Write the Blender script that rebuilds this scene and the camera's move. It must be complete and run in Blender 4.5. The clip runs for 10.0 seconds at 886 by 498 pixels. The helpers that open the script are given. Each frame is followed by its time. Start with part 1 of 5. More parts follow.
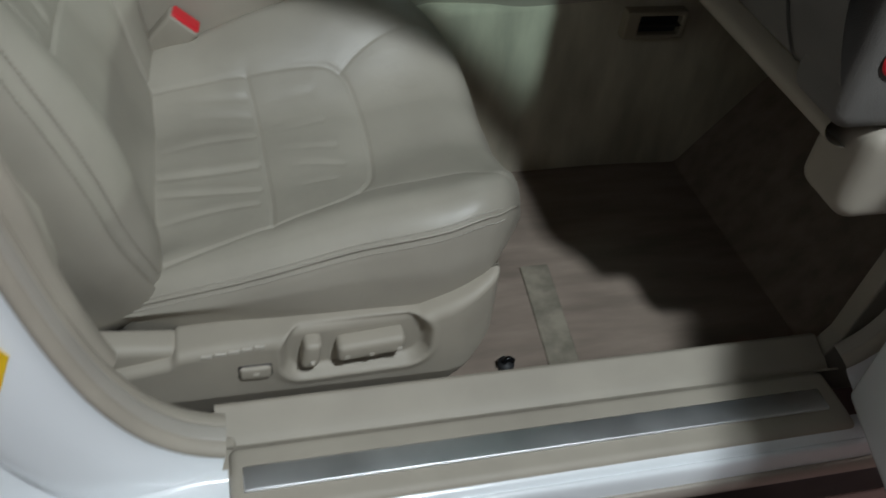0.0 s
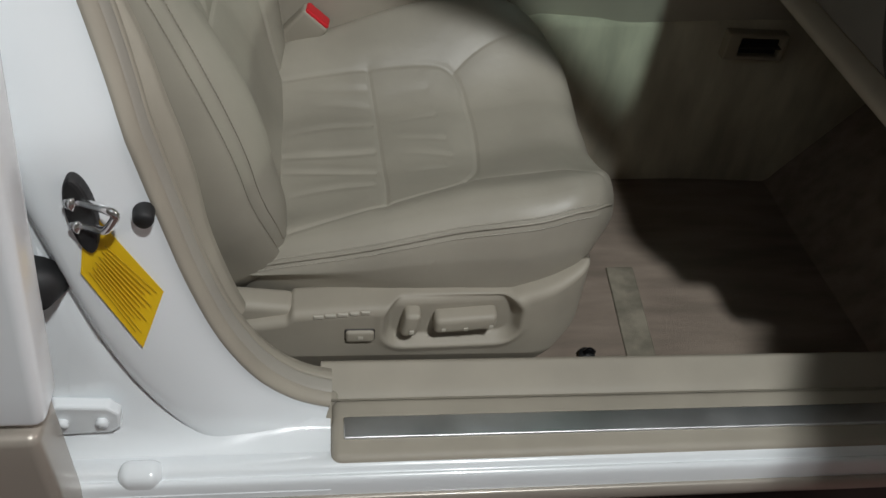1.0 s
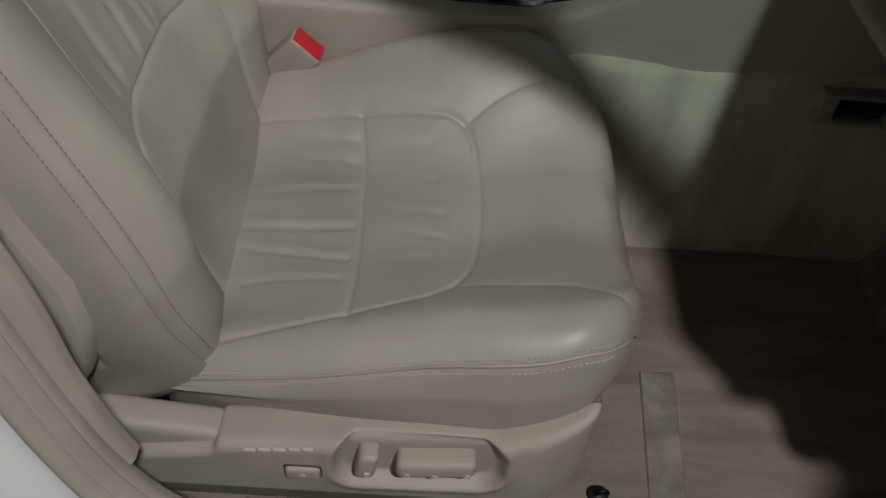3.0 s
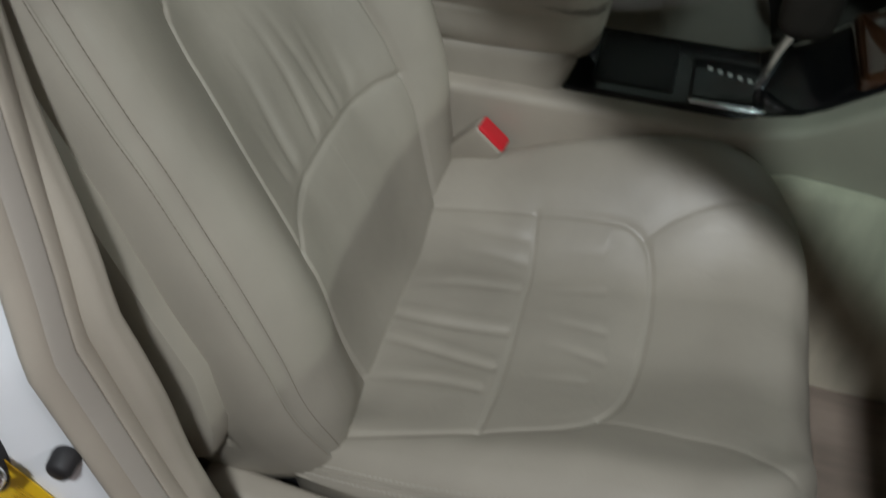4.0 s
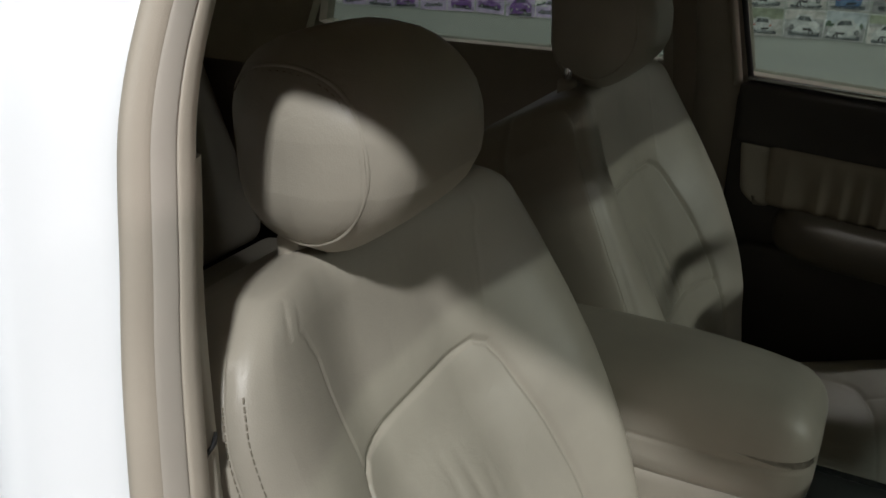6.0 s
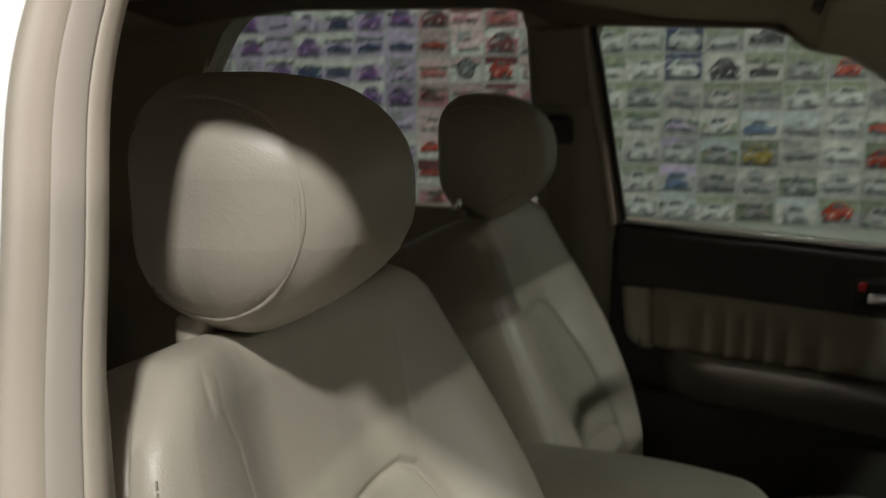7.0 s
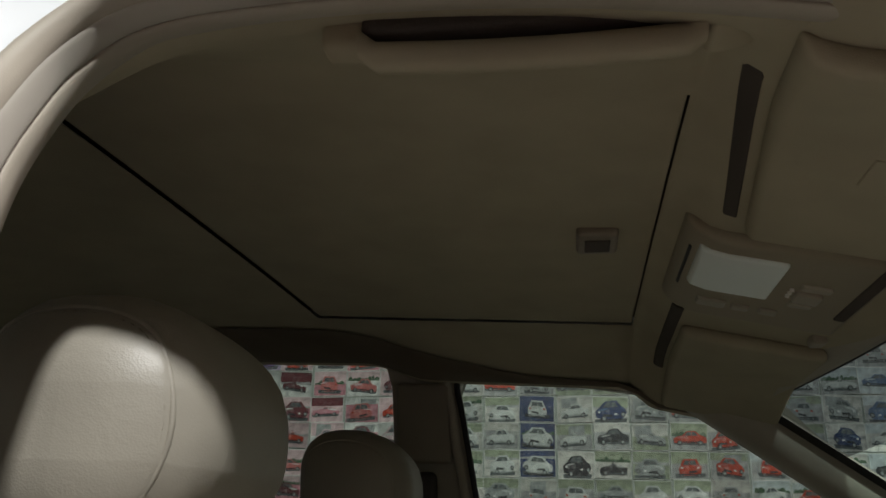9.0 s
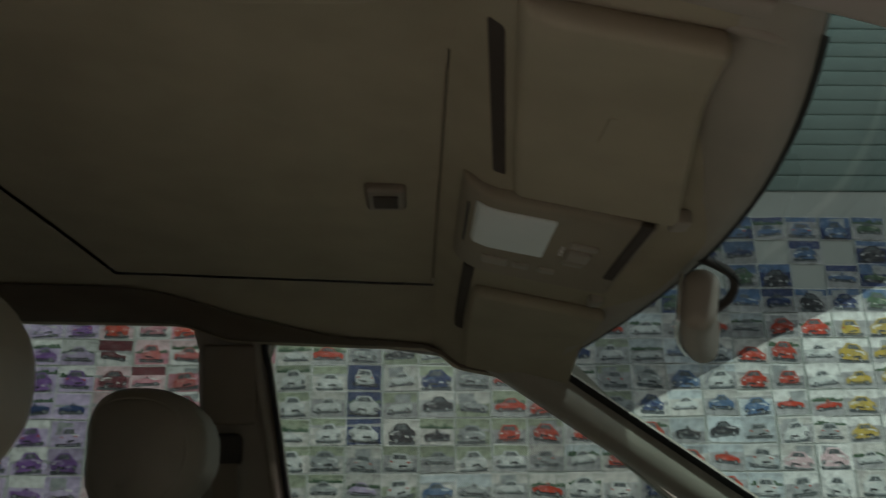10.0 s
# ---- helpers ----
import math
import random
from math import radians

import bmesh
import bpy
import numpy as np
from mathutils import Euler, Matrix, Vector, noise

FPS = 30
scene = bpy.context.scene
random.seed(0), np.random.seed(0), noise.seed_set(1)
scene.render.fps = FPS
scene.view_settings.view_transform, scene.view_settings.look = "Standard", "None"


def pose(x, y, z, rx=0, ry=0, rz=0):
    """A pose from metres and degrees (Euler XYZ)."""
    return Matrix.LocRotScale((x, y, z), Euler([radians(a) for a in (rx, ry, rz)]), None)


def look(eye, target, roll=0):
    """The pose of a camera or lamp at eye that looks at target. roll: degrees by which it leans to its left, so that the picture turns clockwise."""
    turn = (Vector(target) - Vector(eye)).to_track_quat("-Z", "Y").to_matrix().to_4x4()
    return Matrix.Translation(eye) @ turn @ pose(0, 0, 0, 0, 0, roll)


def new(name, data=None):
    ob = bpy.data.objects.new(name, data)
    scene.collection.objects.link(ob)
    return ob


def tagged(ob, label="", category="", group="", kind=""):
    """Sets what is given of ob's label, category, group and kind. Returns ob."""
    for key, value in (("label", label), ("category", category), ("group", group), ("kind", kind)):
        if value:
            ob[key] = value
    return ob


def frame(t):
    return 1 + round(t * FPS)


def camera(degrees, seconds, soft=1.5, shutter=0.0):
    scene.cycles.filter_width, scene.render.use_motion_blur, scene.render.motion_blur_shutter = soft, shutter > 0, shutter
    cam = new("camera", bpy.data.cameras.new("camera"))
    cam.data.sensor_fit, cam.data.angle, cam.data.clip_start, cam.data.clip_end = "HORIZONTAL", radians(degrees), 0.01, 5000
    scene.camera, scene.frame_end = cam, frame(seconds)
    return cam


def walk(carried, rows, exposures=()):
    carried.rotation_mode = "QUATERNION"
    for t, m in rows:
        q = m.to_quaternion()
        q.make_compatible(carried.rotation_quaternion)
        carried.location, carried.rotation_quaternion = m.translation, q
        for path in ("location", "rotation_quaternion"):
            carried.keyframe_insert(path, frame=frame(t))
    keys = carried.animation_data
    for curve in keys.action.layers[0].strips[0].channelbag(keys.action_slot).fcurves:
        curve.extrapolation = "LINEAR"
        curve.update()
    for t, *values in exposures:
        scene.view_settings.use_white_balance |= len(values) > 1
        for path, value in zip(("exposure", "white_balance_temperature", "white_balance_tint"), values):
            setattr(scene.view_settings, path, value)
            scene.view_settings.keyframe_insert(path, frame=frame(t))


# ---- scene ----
from mathutils import geometry

cam = camera(54.8, 10.0, 1.5, 0.4)
PATH = [
    (0, (0.337, -0.486, 1.225), (0.79, 0.92, -0.123), 7.4),
    (0.5, (0.308, -0.576, 1.241), (0.627, 0.869, -0.104), 7.4),
    (1, (0.29, -0.572, 1.259), (0.569, 0.883, -0.084), 7.4),
    (1.5, (0.289, -0.475, 1.277), (0.571, 0.978, -0.068), 7.5),
    (2, (0.32, -0.385, 1.3), (0.6, 1.066, -0.047), 7.5),
    (2.2, (0.345, -0.363, 1.296), (0.601, 1.083, -0.062), 7.2),
    (3.5, (0.454, -0.225, 1.202), (0.358, 1.144, -0.253), 5.4),
    (4, (0.459, -0.186, 1.243), (0.086, 1.22, -0.13), 2.1),
    (4.5, (0.44, -0.159, 1.302), (-0.142, 1.303, 0.067), 0.2),
    (5, (0.427, -0.137, 1.334), (-0.338, 1.363, 0.255), -1.1),
    (5.5, (0.417, -0.117, 1.356), (-0.441, 1.433, 0.428), -1.0),
    (5.7, (0.414, -0.114, 1.369), (-0.476, 1.454, 0.503), -0.8),
    (6.8, (0.349, -0.092, 1.273), (-0.374, 1.706, 0.777), 0.3),
    (7, (0.307, -0.082, 1.221), (-0.299, 1.797, 0.903), 0.4),
    (7.5, (0.245, -0.069, 1.13), (-0.139, 1.888, 1.28), 1.8),
    (8, (0.249, -0.09, 1.118), (-0.081, 1.823, 1.596), 1.7),
    (8.5, (0.283, -0.083, 1.104), (-0.008, 1.793, 1.735), 1.5),
    (9, (0.29, -0.077, 1.089), (0.002, 1.79, 1.745), 1.3),
    (9.5, (0.324, -0.071, 1.076), (0.168, 1.815, 1.723), 0.8),
    (10, (0.358, -0.076, 1.062), (0.42, 1.829, 1.668), -0.5),
]
walk(cam, [(t, look(eye, target, roll)) for t, eye, target, roll in PATH],
     [(0, -0.56, 5750, 5), (0.8, -0.69, 6050, 7), (2.0, -0.63, 6450, 9), (3.5, -0.77, 6150, 9), (4.2, -0.56, 5950, 9), (5.0, -0.42, 6050, 10), (5.7, -0.3, 6150, 10), (7.0, -0.1, 6600, 11), (7.5, -0.2, 6500, 11), (8.5, -0.1, 6450, 10), (10.0, -0.19, 6150, 9)])

# ---- world and lamps ----
world = bpy.data.worlds.new("garage_air")
scene.world = world
world.use_nodes = True
world.node_tree.nodes["Background"].inputs[0].default_value = (0.75, 0.8, 0.85, 1)
world.node_tree.nodes["Background"].inputs[1].default_value = 0.012


def area_lamp(name, m, sx, sy, power, colour):
    data = bpy.data.lights.new(name, "AREA")
    data.shape, data.size, data.size_y, data.energy, data.color = "RECTANGLE", sx, sy, power, colour
    ob = new(name, data)
    ob.matrix_world = m
    return ob


# lamps under the garage ceiling: one bright lamp outside the open door, tubes over the bonnet and by the far wall
KEY = (1.1, -1.66, 3.78)
area_lamp("ceiling_lamp_light", look(KEY, (0.45, 0.4, 0.8)), 0.20, 0.16, 150, (1.0, 0.985, 0.95))
area_lamp("tube_light_front", look((6.3, 0.5, 3.6), (0.2, 0.8, 0.9)), 1.2, 0.1, 215, (1.0, 0.835, 0.79))
area_lamp("tube_light_corner", look((2.9, 2.2, 4.1), (2.9, 2.9, 0)), 1.2, 0.1, 14, (1.0, 0.99, 0.96))
area_lamp("tube_light_far", look((0.2, 2.2, 4.1), (0.2, 2.7, 0)), 1.2, 0.1, 22, (1.0, 0.98, 0.94))
area_lamp("tube_light_near", look((-2.6, -3.2, 4.1), (-2.4, -2.6, 0)), 1.2, 0.1, 8, (1.0, 0.99, 0.96))


# ---- materials ----
def material(name, colour, rough=0.6, metal=0.0, vary=0.12, scale=6.0, grain=0.0, grain_scale=600.0, coat=0.0, spec=0.5, stain=None, weave=False, streak=None, crease=0.0):
    m = bpy.data.materials.new(name)
    m.use_nodes = True
    nt = m.node_tree
    b = nt.nodes["Principled BSDF"]
    b.inputs["Roughness"].default_value, b.inputs["Metallic"].default_value = rough, metal
    b.inputs["Coat Weight"].default_value, b.inputs["Specular IOR Level"].default_value = coat, spec
    b.inputs["Coat Roughness"].default_value = 0.08
    tex = nt.nodes.new("ShaderNodeTexCoord")
    n1 = nt.nodes.new("ShaderNodeTexNoise")
    n1.inputs["Scale"].default_value, n1.inputs["Detail"].default_value = scale, 6
    if streak:
        stretch = nt.nodes.new("ShaderNodeMapping")
        stretch.inputs["Scale"].default_value = streak
        nt.links.new(tex.outputs["Object"], stretch.inputs["Vector"]), nt.links.new(stretch.outputs[0], n1.inputs["Vector"])
    else:
        nt.links.new(tex.outputs["Object"], n1.inputs["Vector"])
    ramp = nt.nodes.new("ShaderNodeValToRGB")
    c = Vector(colour)
    other = Vector(stain) if stain else c * (1 - vary)
    ramp.color_ramp.elements[0].color = (*other, 1)
    ramp.color_ramp.elements[1].color = (*(c * (1 + 0.4 * vary)), 1)
    ramp.color_ramp.elements[0].position, ramp.color_ramp.elements[1].position = 0.32, 0.66
    nt.links.new(n1.outputs["Fac"], ramp.inputs["Fac"])
    nt.links.new(ramp.outputs["Color"], b.inputs["Base Color"])
    mr = nt.nodes.new("ShaderNodeMapRange")
    mr.inputs["To Min"].default_value, mr.inputs["To Max"].default_value = max(0.02, rough - 0.08), min(1, rough + 0.08)
    nt.links.new(n1.outputs["Fac"], mr.inputs["Value"])
    nt.links.new(mr.outputs["Result"], b.inputs["Roughness"])
    if grain:
        if weave:
            n2 = nt.nodes.new("ShaderNodeTexNoise")
        else:
            n2 = nt.nodes.new("ShaderNodeTexVoronoi")
        n2.inputs["Scale"].default_value = grain_scale
        nt.links.new(tex.outputs["Object"], n2.inputs["Vector"])
        bump = nt.nodes.new("ShaderNodeBump")
        bump.inputs["Strength"].default_value, bump.inputs["Distance"].default_value = grain, 0.002
        nt.links.new(n2.outputs[0], bump.inputs["Height"])
        nt.links.new(bump.outputs["Normal"], b.inputs["Normal"])
        if crease:
            # soft wrinkles of used leather under the fine grain
            n3, b3 = nt.nodes.new("ShaderNodeTexNoise"), nt.nodes.new("ShaderNodeBump")
            n3.inputs["Scale"].default_value, n3.inputs["Detail"].default_value, n3.inputs["Distortion"].default_value = 24, 5, 1.2
            b3.inputs["Strength"].default_value, b3.inputs["Distance"].default_value = crease, 0.006
            nt.links.new(tex.outputs["Object"], n3.inputs["Vector"]), nt.links.new(n3.outputs["Fac"], b3.inputs["Height"])
            nt.links.new(b3.outputs["Normal"], bump.inputs["Normal"])
    return m


LEATHER = material("beige_leather", (0.355, 0.326, 0.270), 0.44, vary=0.17, scale=5, grain=0.08, grain_scale=700, spec=0.52, crease=0.13)
PLASTIC = material("beige_plastic", (0.37, 0.335, 0.275), 0.55, vary=0.1, scale=9, grain=0.06, grain_scale=900, spec=0.4)
CARPETPALE = material("cream_carpet", (0.60, 0.55, 0.43), 0.95, vary=0.3, scale=16, streak=(1.0, 1.0, 0.3), grain=0.9, grain_scale=900, spec=0.1, weave=True)
CARPET = material("beige_carpet", (0.28, 0.228, 0.185), 0.95, vary=0.24, scale=30, streak=(0.22, 1.0, 1.0), grain=0.9, grain_scale=900, spec=0.1, weave=True)
HEEL = material("heel_pad_vinyl", (0.25, 0.225, 0.175), 0.8, vary=0.35, scale=30, grain=0.5, grain_scale=500, spec=0.2)
LINING = material("headliner_cloth", (0.41, 0.368, 0.270), 0.95, vary=0.08, scale=12, grain=0.4, grain_scale=1500, spec=0.1, weave=True)
OVERHEAD = material("overhead_plastic", (0.31, 0.27, 0.20), 0.6, vary=0.06, scale=9, grain=0.15, grain_scale=900, spec=0.3)
WEATHER = material("grey_beige_rubber", (0.36, 0.335, 0.29), 0.5, vary=0.06, scale=10)
PAINT = material("white_paint", (0.83, 0.86, 0.88), 0.25, vary=0.04, scale=3, coat=0.6)
CLADDING = material("champagne_paint", (0.40, 0.36, 0.31), 0.35, vary=0.05, scale=4, coat=0.4, metal=0.3)
RUBBER = material("black_rubber", (0.015, 0.015, 0.016), 0.6, vary=0.3, scale=20)
TRAYLID = material("gloss_dark_lid", (0.012, 0.012, 0.012), 0.3, vary=0.2, scale=9, spec=0.35)
DARK = material("dark_brown_plastic", (0.045, 0.038, 0.033), 0.6, vary=0.2, scale=9, grain=0.2, grain_scale=800)
DOORLEATHER = material("brown_door_leather", (0.25, 0.21, 0.16), 0.5, vary=0.12, scale=7, grain=0.15, grain_scale=650)
ARMLEATHER = material("dark_brown_armrest_leather", (0.095, 0.078, 0.06), 0.5, vary=0.15, scale=7, grain=0.15, grain_scale=650)
GREYDARK = material("dark_grey_trim", (0.155, 0.147, 0.135), 0.7, vary=0.15, scale=9, grain=0.3, grain_scale=800)
WOOD = material("dark_gloss_wood", (0.05, 0.018, 0.008), 0.12, vary=0.6, scale=14, coat=1.0)
BLACK = material("gloss_black", (0.006, 0.006, 0.007), 0.18, vary=0.2, scale=10, coat=0.3, spec=0.4)
CHROME = material("chrome", (0.85, 0.85, 0.86), 0.12, metal=1.0, vary=0.05, scale=20)
STEEL = material("brushed_steel", (0.72, 0.73, 0.74), 0.42, metal=1.0, vary=0.15, scale=12)
RED = material("red_plastic", (0.65, 0.02, 0.03), 0.35, vary=0.1)
YELLOW = material("yellow_label", (0.80, 0.52, 0.01), 0.45, vary=0.06)
INK = material("label_ink", (0.58, 0.37, 0.01), 0.6)
FAINT = material("faint_print", (0.50, 0.465, 0.40), 0.5)
WHITEPRINT = material("white_print", (0.75, 0.73, 0.68), 0.5)
LENS = material("milky_lamp_lens", (0.80, 0.86, 0.84), 0.3, vary=0.04)
THREAD = material("seam_thread", (0.23, 0.20, 0.155), 0.8)
CONCRETE = material("garage_floor", (0.115, 0.060, 0.050), 0.6, vary=0.3, scale=2.5, grain=0.3, grain_scale=60, weave=True)
WALLPAINT = material("garage_wall_paint", (0.48, 0.50, 0.46), 0.8, vary=0.1, scale=2, grain=0.2, grain_scale=80, weave=True)
SHUTTER = material("shutter_steel", (0.20, 0.27, 0.24), 0.5, metal=0.2, vary=0.1, scale=3)
CEILPAINT = material("garage_ceiling_paint", (0.55, 0.55, 0.53), 0.9, vary=0.1)
BELT = material("seat_belt_webbing", (0.26, 0.22, 0.17), 0.8, vary=0.1, grain=0.5, grain_scale=700, weave=True)
# dark cloth at the rear; overhead its colour stands for shadow in slots and gaps
CLOTHANDSHADOW = material("shelf_cloth_and_slot_shadow", (0.07, 0.058, 0.048), 0.95, vary=0.2, weave=True, grain=0.3)

GLASS = bpy.data.materials.new("tinted_glass")
GLASS.use_nodes = True
nt = GLASS.node_tree
nt.nodes.clear()
out, mix = nt.nodes.new("ShaderNodeOutputMaterial"), nt.nodes.new("ShaderNodeMixShader")
clear, gloss, fres = nt.nodes.new("ShaderNodeBsdfTransparent"), nt.nodes.new("ShaderNodeBsdfGlossy"), nt.nodes.new("ShaderNodeLayerWeight")
clear.inputs[0].default_value, gloss.inputs["Roughness"].default_value = (0.64, 0.70, 0.67, 1), 0.03
fres.inputs[0].default_value = 0.5
power, scale_ = nt.nodes.new("ShaderNodeMath"), nt.nodes.new("ShaderNodeMath")
power.operation, power.inputs[1].default_value = "POWER", 4.0
scale_.operation, scale_.inputs[1].default_value, scale_.inputs[2].default_value = "MULTIPLY_ADD", 0.35, 0.035
nt.links.new(fres.outputs["Facing"], power.inputs[0]), nt.links.new(power.outputs[0], scale_.inputs[0])
nt.links.new(scale_.outputs[0], mix.inputs[0]), nt.links.new(clear.outputs[0], mix.inputs[1])
nt.links.new(gloss.outputs[0], mix.inputs[2]), nt.links.new(mix.outputs[0], out.inputs[0])
SCREENGLASS = GLASS.copy()
SCREENGLASS.name = "green_windscreen_glass"
for n in SCREENGLASS.node_tree.nodes:
    if n.type == "BSDF_TRANSPARENT":
        n.inputs[0].default_value = (0.52, 0.66, 0.61, 1)

BANDGLASS = GLASS.copy()
BANDGLASS.name = "shade_band_glass"
for n in BANDGLASS.node_tree.nodes:
    if n.type == "BSDF_TRANSPARENT":
        n.inputs[0].default_value = (0.175, 0.215, 0.21, 1)

GLOW = bpy.data.materials.new("lit_tube")
GLOW.use_nodes = True
GLOW.node_tree.nodes["Principled BSDF"].inputs["Emission Color"].default_value = (0.95, 1, 0.97, 1)
GLOW.node_tree.nodes["Principled BSDF"].inputs["Emission Strength"].default_value = 8


# ---- shape helpers ----
def mesh_of(name, verts, faces, smooth=True):
    me = bpy.data.meshes.new(name)
    me.from_pydata([tuple(v) for v in np.asarray(verts).tolist()], [], [tuple(f) for f in faces])
    me.update()
    if smooth:
        me.polygons.foreach_set("use_smooth", [True] * len(me.polygons))
    return me


def part(name, me, mat, parent=None, label="", auto=None):
    """Links one mesh as one object, under a thing or a part if given."""
    if isinstance(me, bmesh.types.BMesh):
        bm, me = me, bpy.data.meshes.new(name)
        bm.to_mesh(me)
        bm.free()
    if mat and not me.materials:
        me.materials.append(mat)
    ob = new(name, me)
    if auto is not None:
        me.polygons.foreach_set("use_smooth", [True] * len(me.polygons))
        mod = ob.modifiers.new("edges", "EDGE_SPLIT")
        mod.split_angle = radians(auto)
    if parent:
        ob.parent = parent
    return tagged(ob, label)


def thing(name, label, category, group="", at=(0, 0, 0)):
    ob = new(name)
    ob.empty_display_size = 0.1
    ob.location = at
    return tagged(ob, label, category, group)


def rbox(a, b, r, n=(12, 12, 12), bend=None):
    """A box from corner a to corner b with edges rounded by r, its faces gridded by n, shaped by bend(points)."""
    a, b = np.array(a, float), np.array(b, float)
    c, half = (a + b) / 2, (b - a) / 2
    r = min(r, *(half * 0.999))
    verts, faces = [], []

    def spaced(h, k):
        inner = np.linspace(-(h - r), h - r, max(2, k))
        edge = r * np.sin(np.linspace(0, np.pi / 2, 6)[1:])
        return np.r_[-(h - r) - edge[::-1], inner, (h - r) + edge]

    for axis in range(3):
        u, v = [i for i in range(3) if i != axis]
        su, sv = spaced(half[u], n[u]), spaced(half[v], n[v])
        for sign in (-1, 1):
            base = sum(len(x) for x in verts)
            U, V = np.meshgrid(su, sv, indexing="ij")
            p = np.zeros((U.size, 3))
            p[:, u], p[:, v], p[:, axis] = U.ravel(), V.ravel(), sign * half[axis]
            verts.append(p)
            nu, nv = len(su), len(sv)
            i, j = np.meshgrid(np.arange(nu - 1), np.arange(nv - 1), indexing="ij")
            q = (base + i * nv + j).ravel()
            f = np.stack([q, q + nv, q + nv + 1, q + 1], 1)
            flip = (sign > 0) != (axis == 1)
            faces.append(f if flip else f[:, ::-1])
    p, f = np.concatenate(verts), np.concatenate(faces)
    core = np.clip(p, -(half - r), half - r)
    off = p - core
    d = np.linalg.norm(off, axis=1, keepdims=True)
    p = core + off / np.maximum(d, 1e-9) * r
    # weld the doubled rims
    key = np.round(p * 1e5).astype(np.int64)
    _, first, back = np.unique(key, axis=0, return_index=True, return_inverse=True)
    p, f = p[first], back.ravel()[f]
    p = p + c
    if bend:
        p = bend(p)
    return p, f.tolist()


def rbox_mesh(name, a, b, r, n=(4, 4, 4), bend=None):
    v, f = rbox(a, b, r, n, bend)
    f = [g for g in f if len(set(g)) == 4]
    return mesh_of(name, v, f)


def strip(name, rows, closed=False):
    """A sheet through rows of points, each row with as many points."""
    rows = np.array(rows, float)
    k, n = rows.shape[:2]
    faces = [(i * n + j, (i + 1) % k * n + j, (i + 1) % k * n + (j + 1) % n, i * n + (j + 1) % n)
             for i in range(k if closed else k - 1) for j in range(n - 1)]
    return mesh_of(name, rows.reshape(-1, 3), faces)


def tube(name, pts, radius, sides=10, cap=True, flat=1.0):
    pts = [Vector(p) for p in pts]
    rings, up = [], Vector((0.13, 0.31, 0.94)).normalized()
    for i, p in enumerate(pts):
        d = (pts[min(i + 1, len(pts) - 1)] - pts[max(i - 1, 0)]).normalized()
        a = d.cross(up).normalized()
        b = d.cross(a)
        r = radius[i] if isinstance(radius, (list, tuple)) else radius
        rings.append([p + a * r * math.cos(2 * math.pi * k / sides) + b * r * flat * math.sin(2 * math.pi * k / sides) for k in range(sides)])
    verts = [v for ring in rings for v in ring]
    faces = [(i * sides + k, i * sides + (k + 1) % sides, (i + 1) * sides + (k + 1) % sides, (i + 1) * sides + k)
             for i in range(len(pts) - 1) for k in range(sides)]
    if cap:
        faces += [tuple(range(sides))[::-1], tuple((len(pts) - 1) * sides + k for k in range(sides))]
    return mesh_of(name, verts, faces)


def smooth_line(pts, n=8, loop=False):
    """A Catmull-Rom curve through pts."""
    p = [Vector(q) for q in pts]
    out, m = [], len(p)
    for i in range(m if loop else m - 1):
        a, b, c, d = (p[(i + k) % m] if loop else p[min(max(i + k, 0), m - 1)] for k in (-1, 0, 1, 2))
        for s in range(n):
            t = s / n
            out.append(0.5 * (2 * b + (c - a) * t + (2 * a - 5 * b + 4 * c - d) * t * t + (3 * b - a - 3 * c + d) * t ** 3))
    if not loop:
        out.append(p[-1])
    return out


def prism(name, poly, axis, lo, hi, bevel=0.0, holes=()):
    """A plate whose outline poly lies across the axis, from lo to hi, with holes through it."""
    from_2d = {"x": lambda u, v, w: (w, u, v), "y": lambda u, v, w: (u, w, v), "z": lambda u, v, w: (u, v, w)}[axis]
    loops = [list(poly)] + [list(h) for h in holes]
    flat = [q for loop in loops for q in loop]
    tris = geometry.tessellate_polygon([[Vector((u, v, 0)) for u, v in loop] for loop in loops])
    bm = bmesh.new()
    low = [bm.verts.new(from_2d(u, v, lo)) for u, v in flat]
    high = [bm.verts.new(from_2d(u, v, hi)) for u, v in flat]
    for t in tris:
        bm.faces.new([low[i] for i in t]), bm.faces.new([high[i] for i in reversed(t)])
    base = 0
    for loop in loops:
        k = len(loop)
        for i in range(k):
            j = (i + 1) % k
            bm.faces.new((low[base + i], low[base + j], high[base + j], high[base + i]))
        base += k
    bmesh.ops.recalc_face_normals(bm, faces=bm.faces[:])
    if bevel:
        rim = [e for e in bm.edges if len(e.link_faces) == 2 and e.calc_face_angle(0) > 0.7]
        bmesh.ops.bevel(bm, geom=rim, offset=bevel, segments=2, affect="EDGES", profile=0.5)
    me = bpy.data.meshes.new(name)
    bm.to_mesh(me)
    bm.free()
    return me


def move_points(me, fn):
    co = np.empty(len(me.vertices) * 3)
    me.vertices.foreach_get("co", co)
    me.vertices.foreach_set("co", fn(co.reshape(-1, 3)).ravel())
    me.update()
    return me


def groove(x, y, line, width):
    """How near points lie to a drawn line: 1 on it, 0 away from it."""
    best = np.full(np.shape(x), 9.0)
    for (x0, y0), (x1, y1) in zip(line[:-1], line[1:]):
        dx, dy = x1 - x0, y1 - y0
        t = np.clip(((x - x0) * dx + (y - y0) * dy) / (dx * dx + dy * dy + 1e-12), 0, 1)
        best = np.minimum(best, np.hypot(x - x0 - t * dx, y - y0 - t * dy))
    return np.exp(-(best / width) ** 2)


